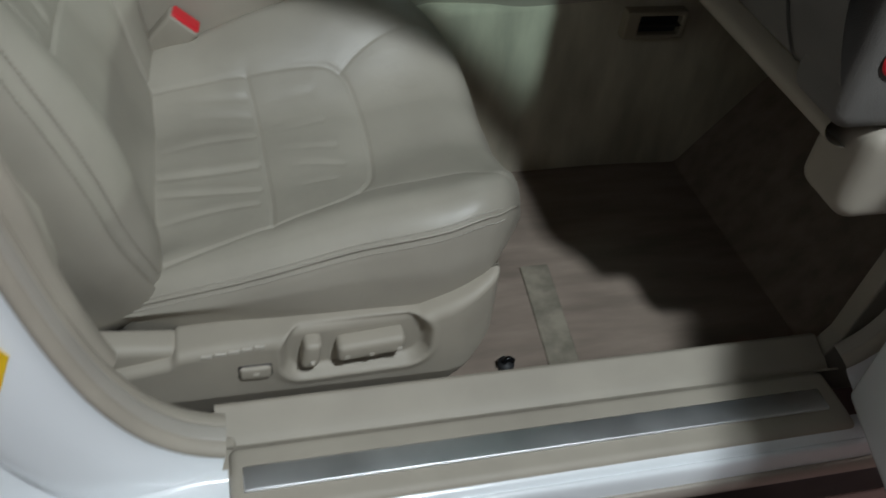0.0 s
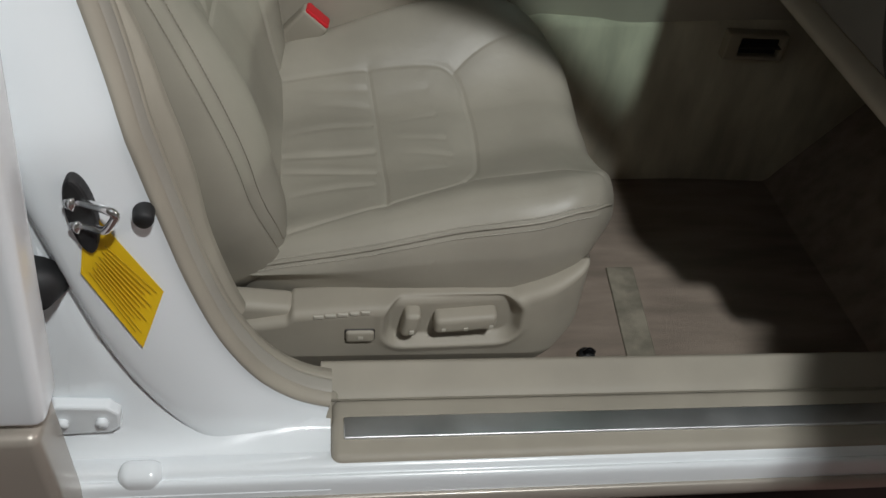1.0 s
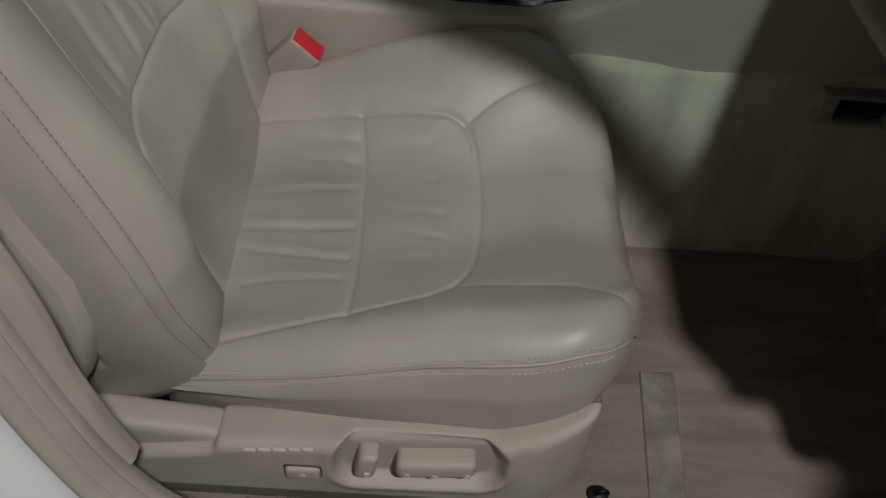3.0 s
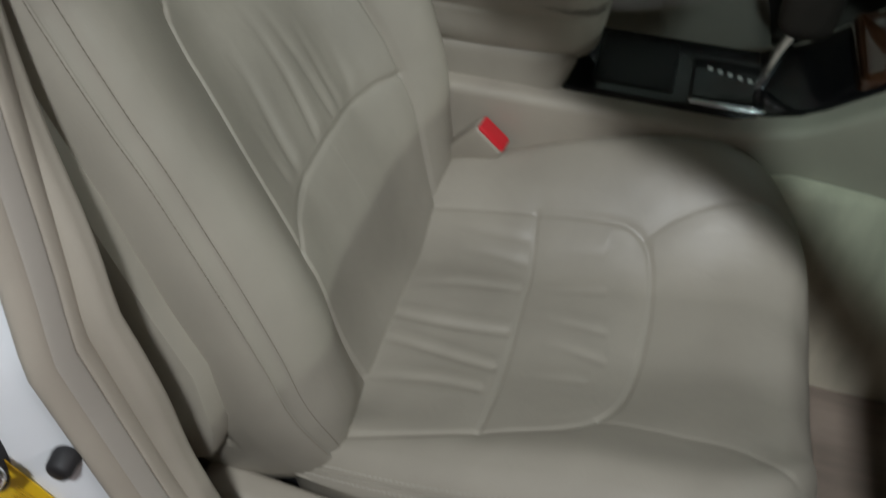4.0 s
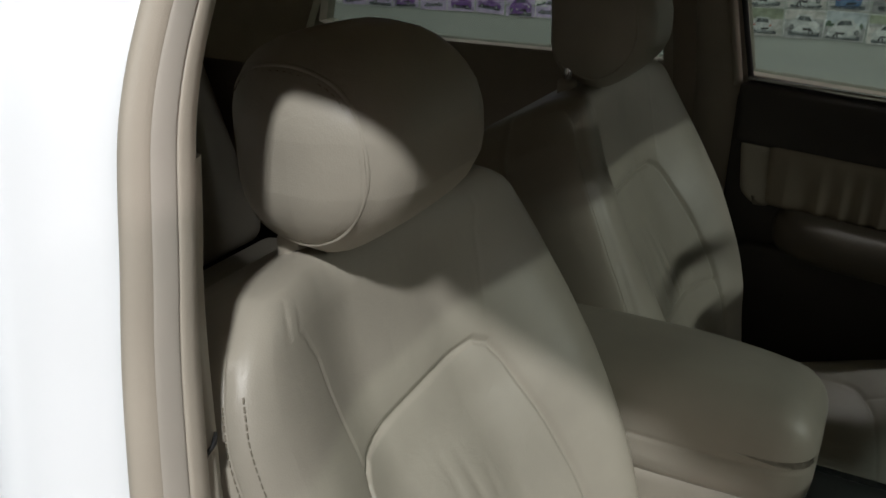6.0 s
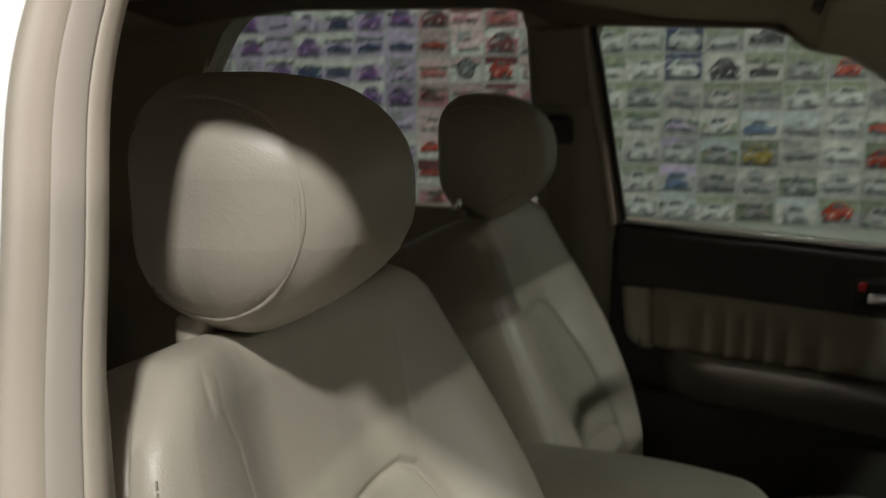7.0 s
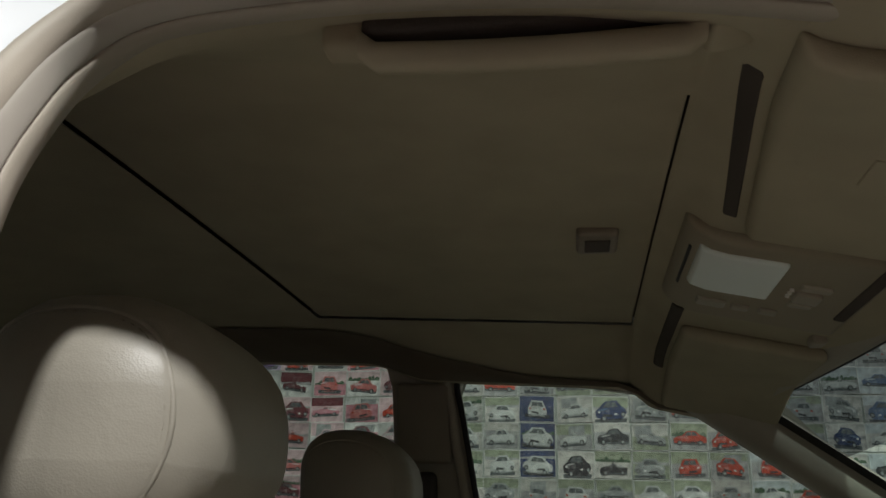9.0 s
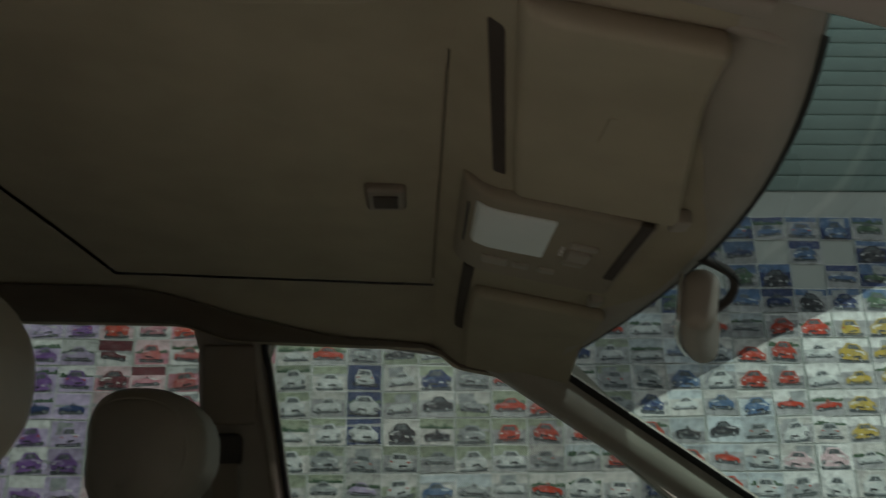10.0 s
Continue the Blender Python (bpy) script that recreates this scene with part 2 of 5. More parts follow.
def eased(x, xs, ys):
    """Smooth curve through a few heights."""
    xs, ys = np.asarray(xs, float), np.asarray(ys, float)
    m = np.gradient(ys, xs)
    x = np.clip(x, xs[0], xs[-1])
    i = np.clip(np.searchsorted(xs, x, side="right") - 1, 0, len(xs) - 2)
    h = xs[i + 1] - xs[i]
    t = (x - xs[i]) / h
    return (1 + 2 * t) * (1 - t) ** 2 * ys[i] + t * (1 - t) ** 2 * h * m[i] + t * t * (3 - 2 * t) * ys[i + 1] + t * t * (t - 1) * h * m[i + 1]


def bump01(t):
    t = np.clip(t, 0, 1)
    return t * t * (3 - 2 * t)

# ---- garage ----
WALL_Y = 3.27
tagged(part("ground", prism("ground", [(-6, -6), (7, -6), (7, WALL_Y + 0.2), (-6, WALL_Y + 0.2)], "z", -0.1, 0.0), CONCRETE),
       "stained dark red-brown painted garage floor", "floor", kind="structure")
for nm, a, b in (("wall_far", (-6, WALL_Y, 0), (7, WALL_Y + 0.2, 3.0)), ("wall_near", (-6, -6.2, 0), (7, -6, 3.0)),
                 ("wall_rear", (-6.2, -6.2, 0), (-6, WALL_Y + 0.2, 3.0)), ("wall_front", (7, -6.2, 0), (7.2, WALL_Y + 0.2, 3.0))):
    tagged(part(nm, prism(nm, [(a[0], a[1]), (b[0], a[1]), (b[0], b[1]), (a[0], b[1])], "z", 0.0, 4.3), WALLPAINT),
           "pale painted garage wall", "wall", kind="structure")
tagged(part("ceiling", prism("ceiling", [(-6.2, -6.2), (7.2, -6.2), (7.2, WALL_Y + 0.2), (-6.2, WALL_Y + 0.2)], "z", 4.3, 4.4), CEILPAINT),
       "pale garage ceiling", "ceiling", kind="structure")

# ---- car shell ----
MID = 0.855
car = thing("car", "white sedan with open front door and beige interior", "car")


def side_y(z):
    """How far the body side leans in with height."""
    z = np.asarray(z, float)
    return np.maximum(0, (z - 0.8) * 0.33) + 0.018 * bump01((z - 1.22) / 0.14)


# door opening, from the sill round by the pillars and the roof rail
OPENING = [(0.60, 0.392), (0.42, 0.392), (0.298, 0.402), (0.230, 0.441), (0.184, 0.513), (0.154, 0.605), (0.132, 0.711), (0.109, 0.832), (0.088, 0.915),
           (0.068, 0.99), (0.042, 1.09), (0.030, 1.155), (0.018, 1.22), (0.013, 1.28), (0.018, 1.33), (0.045, 1.368), (0.10, 1.384), (0.20, 1.388), (0.32, 1.378), (0.44, 1.352), (0.54, 1.316),
           (0.66, 1.25), (0.80, 1.15), (0.95, 1.04), (1.08, 0.92), (1.14, 0.80), (1.155, 0.66), (1.15, 0.54), (1.12, 0.45), (1.05, 0.405), (0.90, 0.392)]
ring = smooth_line([(x, 0, z) for x, z in OPENING], 6, loop=True)


def frame_sweep(name, section, lo=0.0, hi=1.0):
    """A band round the door opening: section gives how far out from the opening and how far into the car each line lies."""
    k = len(ring)
    ids = [i % k for i in range(int(lo * k), int(hi * k) + 1)]
    rows = []
    for i in ids:
        p, d = ring[i], (ring[(i + 1) % k] - ring[i - 1]).normalized()
        nx, nz = -d.z, d.x
        if (p.x - 0.55) * nx + (p.z - 0.85) * nz < 0:
            nx, nz = -nx, -nz
        rows.append([(p.x + nx * o, float(side_y(p.z + nz * min(o, 0.05))) + w, p.z + nz * o) for o, w in section])
    return strip(name, rows)


def rounded(section, n=4):
    return [(q.x, q.y) for q in smooth_line([(a, b, 0) for a, b in section], n)]


part("door_jamb", frame_sweep("door_jamb", rounded([(0.0, 0.071), (0.012, 0.068), (0.045, 0.054), (0.08, 0.046), (0.098, 0.048), (0.106, 0.058), (0.116, 0.060), (0.16, 0.05), (0.22, 0.04)]), 0.066, 0.47), PAINT, car, "glossy white painted door jamb")
part("front_pillar_jamb", frame_sweep("front_pillar_jamb", rounded([(0.0, 0.071), (0.012, 0.068), (0.03, 0.056), (0.05, 0.05)]), 0.47, 0.93), PAINT, car, "white painted front pillar")
part("seal_flange", frame_sweep("seal_flange", rounded([(0.004, 0.073), (-0.003, 0.070), (-0.008, 0.0725), (-0.0115, 0.078), (-0.0127, 0.083), (-0.0125, 0.0855)]), 0.066, 0.93), PLASTIC, car, "beige seal flange cover")
part("weatherstrip", frame_sweep("weatherstrip", rounded([(-0.0120, 0.0835), (-0.0140, 0.0862), (-0.0158, 0.092), (-0.0168, 0.098), (-0.0162, 0.1012), (-0.012, 0.103)]), 0.066, 0.93), WEATHER, car, "grey beige rubber door seal")
part("pillar_trim", frame_sweep("pillar_trim", rounded([(-0.012, 0.1015), (-0.0165, 0.1022), (-0.0178, 0.107), (-0.0165, 0.114), (-0.010, 0.124), (0.004, 0.130), (0.05, 0.145), (0.10, 0.147)]), 0.066, 0.65), PLASTIC, car, "beige plastic pillar trim")

# inner panel of the centre pillar, widening from the seal towards the seat
panel_rows = []
for i in range(int(0.13 * len(ring)), int(0.38 * len(ring)) + 1):
    p, d = ring[i], (ring[i + 1] - ring[i - 1]).normalized()
    nx, nz = (-d.z, d.x) if (p.x - 0.55) * -d.z + (p.z - 0.85) * d.x > 0 else (d.z, -d.x)
    f = i / len(ring)
    wide = float(eased(np.array([f]), [0.10, 0.14, 0.175, 0.195, 0.22, 0.262, 0.30, 0.34], [0.5, 0.68, 0.78, 0.92, 0.86, 0.48, 0.3, 0.0])[0])
    panel_rows.append([(p.x + nx * o, float(side_y(p.z)) + w, p.z + nz * o) for o, w in rounded([(-0.004, 0.113), (0.0 - 0.017 * wide, 0.1145), (0.004 - 0.034 * wide, 0.121), (0.008 - 0.042 * wide, 0.130), (0.012 - 0.040 * wide, 0.142), (0.03, 0.165), (0.10, 0.168)])])
part("pillar_panel", strip("pillar_panel", panel_rows), PLASTIC, car, "beige plastic centre pillar panel")

# sill: beige inner trim, scuff plate in its surround, white outer sill
def along_x(name, profile, x0, x1, n=24, fn=None):
    rows = [[(x, y, z) for y, z in profile] for x in np.linspace(x0, x1, n)]
    return strip(name, fn(np.array(rows)) if fn else rows)


part("sill_trim", along_x("sill_trim", rounded([(0.175, 0.27), (0.168, 0.34), (0.165, 0.374), (0.158, 0.383), (0.148, 0.381), (0.12, 0.372), (0.108, 0.366), (0.104, 0.371), (0.10, 0.38), (0.094, 0.384)]), 0.288, 1.10), PLASTIC, car, "beige plastic sill trim")
part("scuff_surround", rbox_mesh("scuff_surround", (0.300, 0.005, 0.35), (1.075, 0.098, 0.386), 0.012, (8, 3, 2)), PLASTIC, car, "beige scuff plate surround")
part("sill_corner", rbox_mesh("sill_corner", (0.262, 0.060, 0.33), (0.310, 0.118, 0.3795), 0.008, (3, 3, 3)), PLASTIC, car, "beige sill trim corner")
plate = part("scuff_plate", rbox_mesh("scuff_plate", (0.316, 0.034, 0.384), (1.047, 0.066, 0.3895), 0.002, (24, 3, 2)), STEEL, car, "brushed steel scuff plate")
part("outer_sill", along_x("outer_sill", rounded([(0.03, 0.372), (0.012, 0.379), (0.003, 0.3775), (-0.003, 0.371), (-0.006, 0.373), (-0.011, 0.369), (-0.014, 0.355), (-0.015, 0.345)]), -0.1, 1.45), PAINT, car, "glossy white outer sill")
part("sill_molding", along_x("sill_molding", rounded([(-0.012, 0.344), (-0.019, 0.345), (-0.023, 0.338), (-0.0235, 0.328), (-0.019, 0.319), (-0.010, 0.316)]), -0.1, 1.45), CLADDING, car, "champagne painted sill cladding")
part("sill_flange", along_x("sill_flange", [(-0.010, 0.317), (0.0, 0.29), (0.02, 0.18), (0.1, 0.15)], -0.1, 1.45), RUBBER, car, "black sill underside")

# floor pan, tunnel, toe board
FLOOR_Z = 0.28
floor_v = [[(x, y, FLOOR_Z + 0.002 * math.sin(17 * x + 5 * y)) for y in np.linspace(0.14, 1.60, 40)] for x in np.linspace(-1.2, 1.17, 60)]
part("floor_carpet", strip("floor_carpet", floor_v), CARPET, car, "worn beige floor carpet")
part("toe_board", strip("toe_board", [[(x, y, z) for y in np.linspace(0.14, 1.60, 30)] for x, z in ((1.155, 0.279), (1.165, 0.285), (1.26, 0.41), (1.42, 0.62), (1.45, 0.9))]), CARPET, car, "beige carpeted toe board")
tunnel_rows = [[(x, y, z - (0.0 if z < 0.5 else 0.612 - float(np.interp(x, [0.50, 0.63, 0.83, 1.05], [0.50, 0.592, 0.605, 0.620])))) for y, z in ((0.690, 0.27), (0.693, 0.30), (0.698, 0.45), (0.705, 0.60), (0.72, 0.612), (0.99, 0.612), (1.005, 0.60), (1.012, 0.45), (1.018, 0.30), (1.02, 0.27))] for x in np.linspace(-0.6, 1.45, 50)]
part("tunnel_carpet", strip("tunnel_carpet", tunnel_rows), CARPETPALE, car, "beige carpet on the transmission tunnel")
part("kick_panel", prism("kick_panel", [(1.06, 0.28), (1.5, 0.28), (1.5, 0.95), (1.12, 0.95), (1.14, 0.6), (1.12, 0.4)], "y", 0.13, 0.16, 0.004), PLASTIC, car, "beige kick panel")

# rear passenger door, shut
rear_door = part("rear_door", rbox_mesh("rear_door", (-0.98, -0.055, 0.545), (0.028, 0.0, 0.96), 0.012, (10, 3, 10), lambda p: p + np.stack([0.1 * np.clip(p[:, 2] - 0.55, 0, 1), 0 * p[:, 0], 0 * p[:, 0]], 1)), PAINT, car, "closed white rear door")
part("rear_door_cladding", rbox_mesh("rear_door_cladding", (-0.98, -0.062, 0.30), (0.020, 0.0, 0.537), 0.012, (10, 3, 8)), CLADDING, rear_door, "champagne lower door cladding")
part("rear_door_frame", prism("rear_door_frame", [(-0.98, 0.96), (-0.03, 0.96), (-0.11, 1.36), (-0.75, 1.40)], "y", 0.05, 0.075, 0.004, [[(-0.9, 0.99), (-0.30, 0.99), (-0.33, 1.31), (-0.72, 1.35)]]), PAINT, rear_door)
move_points(bpy.data.meshes["rear_door_frame"], lambda p: p + np.stack([0 * p[:, 0], side_y(p[:, 2]) - 0.06, 0 * p[:, 0]], 1))

# driver side: one inner wall with two window openings
def far_y(z):
    return 2 * MID - 0.13 - np.maximum(0, (np.asarray(z, float) - 1.0) * 0.27)


FRONT_WIN = [(0.135, 1.02), (0.115, 1.16), (0.084, 1.360), (0.093, 1.382), (0.12, 1.388), (0.30, 1.375), (0.42, 1.359), (0.52, 1.330), (0.62, 1.272), (0.72, 1.19), (0.85, 1.085), (0.98, 0.985), (0.96, 0.975), (0.55, 0.99)]
REAR_WIN = [(-0.03, 1.03), (-0.036, 1.2), (-0.040, 1.365), (-0.052, 1.407), (-0.085, 1.425), (-0.3, 1.446), (-0.53, 1.450), (-0.60, 1.435), (-0.67, 1.375), (-0.80, 1.20), (-0.86, 1.05), (-0.8, 1.03)]
side = prism("driver_side", [(-1.6, 0.28), (1.45, 0.28), (1.45, 0.9), (1.1, 0.95), (1.0, 1.02), (0.86, 1.14), (0.66, 1.33), (0.5, 1.46), (-1.0, 1.49), (-1.6, 1.2)], "y", 0.0, 0.06, 0.0, [FRONT_WIN, REAR_WIN])
move_points(side, lambda p: np.stack([p[:, 0], far_y(p[:, 2]) + p[:, 1], p[:, 2]], 1))
part("driver_side_trim", side, PLASTIC, car, "beige inner body side with window openings")
part("driver_side_skin", move_points(prism("driver_side_skin", [(-1.6, 0.25), (1.45, 0.25), (1.45, 0.96), (-1.6, 0.96)], "y", 0.07, 0.12), lambda p: np.stack([p[:, 0], 2 * MID - 0.13 + p[:, 1], p[:, 2]], 1)), PAINT, car)
for nm, poly in (("driver_window", FRONT_WIN), ("rear_side_window", REAR_WIN)):
    g = prism(nm, poly, "y", 0.03, 0.034)
    move_points(g, lambda p: np.stack([p[:, 0], far_y(p[:, 2]) + p[:, 1], p[:, 2]], 1))
    part(nm, g, GLASS, car, "clear side window glass").visible_shadow = False

# roof: headliner with a sunroof shade, outer skin
def lining_z(x, y):
    x, far = np.asarray(x, float), np.asarray(y, float) > MID
    y = np.abs(np.asarray(y, float) - MID)
    z = np.interp(x, [-1.6, -0.9, -0.5, -0.1, 0.390, 0.425, 0.44, 0.60, 0.70], [1.22, 1.40, 1.44, 1.433, 1.414, 1.384, 1.378, 1.345, 1.325])
    return z - (0.045 - 0.028 * bump01((0.04 - x) / 0.12) * far) * bump01((y - 0.37) / 0.24) - 0.01 * np.clip(y / 0.6, 0, 1) ** 2


SX0, SX1, SY0, SY1 = -0.108, 0.384, 0.508, 1.21


def skew_x(x, y):
    """The rear edge of the sunroof runs slightly aslant."""
    return x - 0.036 * np.clip((1.21 - y) / 0.68, 0, 1.1) * (1 - bump01((np.asarray(x, float) + 0.10) / 0.35)) * bump01((np.asarray(x, float) + 0.6) / 0.4)



xs = sorted({*np.round(np.linspace(-1.55, 0.66, 90), 4), SX0, SX1, SX0 - 0.012, SX1 + 0.006, 0.425, 0.44})
ys = sorted({*np.round(np.linspace(0.272, 1.475, 70), 4), SY0, SY1, SY0 - 0.01, SY1 + 0.01})
front = {y: 0.560 - 0.02 * float(bump01((0.42 - y) / 0.14)) + 0.10 * max(0.0, 1 - ((y - MID) / 0.53) ** 2) for y in ys}
verts = [(min(float(skew_x(x, y)), front[y]), y, float(lining_z(min(x, front[y]), y))) for x in xs for y in ys]
faces = []
for i in range(len(xs) - 1):
    for j in range(len(ys) - 1):
        if SX0 <= (xs[i] + xs[i + 1]) / 2 <= SX1 and SY0 <= (ys[j] + ys[j + 1]) / 2 <= SY1:
            continue
        q = i * len(ys) + j
        faces.append((q, q + 1, q + len(ys) + 1, q + len(ys)))
part("headliner", mesh_of("headliner", verts, faces), LINING, car, "beige cloth headliner")
def shade_z(p):
    p = p.copy()
    p[:, 2] += lining_z(p[:, 0], np.clip(p[:, 1], SY0, SY1))
    p[:, 0] = skew_x(p[:, 0], p[:, 1])
    return p
shade = part("sunroof_shade", rbox_mesh("sunroof_shade", (SX0 + 0.0025, SY0 + 0.0008, 0.0022), (SX1 - 0.0008, SY1 - 0.002, 0.014), 0.003, (24, 24, 2), shade_z), LINING, car, "beige cloth sunroof shade")
# dark sheet above the lining, coloured as the shadow in the gap
part("sunroof_gap", rbox_mesh("sunroof_gap", (SX0 - 0.03, SY0 - 0.03, 0.02), (SX1 + 0.03, SY1 + 0.03, 0.03), 0.003, (24, 24, 2), shade_z), CLOTHANDSHADOW, car)
part("roof_skin", strip("roof_skin", [[(x, y, float(lining_z(x, y)) + 0.05) for y in np.linspace(0.27, 1.53, 40) for x in [-1.6 + s * (2.165 + 0.10 * max(0.0, 1 - ((y - MID) / 0.53) ** 2))]] for s in np.linspace(0, 1, 50)]), PAINT, car, "white roof")

# windscreen, pillars
def screen(u, v):
    """A point of the windscreen: u across, v down from the header."""
    y = MID + (u - 0.5) * (1.06 + 0.24 * v)
    bow = (0.10 - 0.025 * v) * (1 - (2 * u - 1) ** 2)
    return (0.575 + 0.663 * v + bow, y, 1.318 - 0.423 * v + 0.028 * (1 - (2 * u - 1) ** 2) * (1 - v))


def band_edge(u):
    return 0.175 + 0.03 * (2 * u - 1) ** 2


part("windscreen", strip("windscreen", [[screen(u, band_edge(u) + (1 - band_edge(u)) * t) for u in np.linspace(-0.05, 1, 25)] for t in np.linspace(0, 1, 14)]), SCREENGLASS, car, "green tinted windscreen")
part("windscreen_shade_band", strip("windscreen_shade_band", [[screen(u, -0.02 + (band_edge(u) + 0.02) * t) for u in np.linspace(-0.05, 1, 25)] for t in np.linspace(0, 1, 6)]), BANDGLASS, car, "dark blue-green shade band across the windscreen")
part("screen_edge", strip("screen_edge", [[Vector(screen(u, v)) + Vector((-0.001, 0, -0.003)) for u in (0.970, 0.985, 1.0)] for v in np.linspace(-0.01, 1, 20)]), RUBBER, car, "black printed edge of the windscreen")
part("screen_band", strip("screen_band", [[Vector(screen(u, v)) + Vector((0, 0, -0.004)) for u in np.linspace(0, 1, 24)] for v in (-0.014, 0.010)]), RUBBER, car)
part("header_trim", strip("header_trim", [[(screen(u, 0)[0] + dx, screen(u, 0)[1], screen(u, 0)[2] + dz) for u in np.linspace(-0.06, 1.02, 32)] for dx, dz in ((0.012, 0.012), (0.002, -0.008), (-0.014, -0.012), (-0.04, -0.002), (-0.09, 0.035))]), PLASTIC, car, "beige windscreen header trim")
for sgn, nm in ((1, "driver_pillar"), (-1, "passenger_pillar")):
    rows = []
    for v in np.linspace(-0.06, 1.05, 16):
        slim = 1.0 if sgn > 0 else 1 - 0.45 * float(bump01((v - 0.05) / 0.2))
        e = Vector(screen(1.0, v)) if sgn > 0 else Vector((0.618 + 0.62 * v, screen(0.0, v)[1] - 0.045 - 0.04 * float(bump01((v - 0.05) / 0.2)), 1.345 - 0.45 * v))
        rows.append([(e.x + a * slim, e.y + sgn * b * slim, e.z + c * slim) for a, b, c in ((0.012, 0.0, 0.012), (-0.004, -0.012, -0.008), (-0.03, -0.010, -0.022), (-0.058, 0.012, -0.024), (-0.078, 0.045, -0.014), (-0.075, 0.075, 0.0))])
    part(nm, strip(nm, rows), PLASTIC, car, "beige plastic windscreen pillar trim")

# dashboard
dash_prof = [(0.98, 0.73), (0.955, 0.735), (0.935, 0.748), (0.930, 0.765), (0.945, 0.78)]
part("dash_lower_lip", strip("dash_lower_lip", [[(x, y, z) for x, z in rounded(dash_prof)] for y in np.linspace(0.13, 0.735, 20)]), PLASTIC, car, "beige lower dashboard edge")
part("dash_lower_lip_driver", strip("dash_lower_lip_driver", [[(x, y, z) for x, z in rounded(dash_prof)] for y in np.linspace(0.98, 1.58, 20)]), PLASTIC, car)
part("dashboard", strip("dashboard", [[(x, y, z) for x, z in rounded([(0.96, 0.77), (0.925, 0.80), (0.895, 0.86), (0.88, 0.92), (0.90, 0.955), (0.95, 0.975), (1.05, 0.985), (1.2, 0.97), (1.45, 0.93)])] for y in np.linspace(0.12, 1.59, 40)]), GREYDARK, car, "dark grey dashboard")
part("glove_box_gap", strip("glove_box_gap", [[(x - 0.0025, y, z) for x, z in rounded([(0.955, 0.772), (0.925, 0.80), (0.895, 0.86), (0.88, 0.92), (0.90, 0.955), (0.95, 0.975)])] for y in (0.214, 0.219)]), RUBBER, car)
end = part("dash_end_panel", rbox_mesh("dash_end_panel", (0.915, 0.10, 0.772), (1.12, 0.20, 0.97), 0.02, (6, 5, 6)), GREYDARK, car, "dark grey dashboard end panel")
part("dash_end_ring", mesh_of("dash_end_ring", [(r * math.cos(a), h, r * math.sin(a)) for a in np.linspace(0, 2 * math.pi, 28, endpoint=False) for r, h in ((0.014, 0.0), (0.0145, -0.002), (0.0195, -0.002), (0.02, 0.0))],
     [(i * 4 + j, i * 4 + j + 1, (i + 1) % 28 * 4 + j + 1, (i + 1) % 28 * 4 + j) for i in range(28) for j in range(3)]), RED, end, "red ring sticker").matrix_basis = pose(0.948, 0.0985, 0.858)
part("dash_end_cap", rbox_mesh("dash_end_cap", (0.965, 0.092, 0.655), (1.12, 0.185, 0.772), 0.022, (6, 5, 6)), PLASTIC, car, "beige lower dashboard end cap")
part("firewall", prism("firewall", [(0.0, 0.25), (1.72, 0.25), (1.72, 0.94), (0.0, 0.94)], "x", 1.46, 1.5), RUBBER, car)

# open front passenger door
door = part("front_door", rbox_mesh("front_door", (0, -0.09, 0.40), (1.02, -0.02, 1.03), 0.015, (16, 3, 14), lambda p: np.stack([p[:, 0] - 0.18 * np.clip((0.62 - p[:, 2]) / 0.22, 0, 1) ** 1.6 * np.clip((p[:, 0] - 0.6) / 0.42, 0, 1), p[:, 1], p[:, 2]], 1)), PAINT, car, "white front door standing wide open")
part("door_trim", rbox_mesh("door_trim", (0.04, -0.03, 0.44), (0.98, 0.03, 0.80), 0.025, (12, 4, 8)), PLASTIC, door, "beige lower door trim")
part("door_trim_top", rbox_mesh("door_trim_top", (0.03, -0.03, 0.80), (0.99, 0.025, 1.02), 0.015, (12, 4, 6)), GREYDARK, door, "dark grey upper door trim")
part("door_reflector", rbox_mesh("door_reflector", (0.125, 0.028, 0.83), (0.175, 0.036, 0.88), 0.02, (3, 2, 3)), RED, door, "red door reflector")
part("door_window_frame", prism("door_window_frame", [(0.0, 1.02), (1.0, 1.02), (0.985, 1.30), (0.90, 1.35), (0.62, 1.34), (0.45, 1.27)], "y", -0.075, -0.05, 0.0, [[(0.15, 1.04), (0.955, 1.04), (0.94, 1.28), (0.88, 1.31), (0.63, 1.30), (0.47, 1.24)]]), PAINT, door, "white door window frame")
door.matrix_world = pose(1.155, 0.02, 0, 0, 0, -106)

# ---- seats ----
def seam(pts):
    """A stitched line drawn as a smooth curve."""
    return [(q.x, q.y) for q in smooth_line([(a, b, 0) for a, b in pts], 5)]


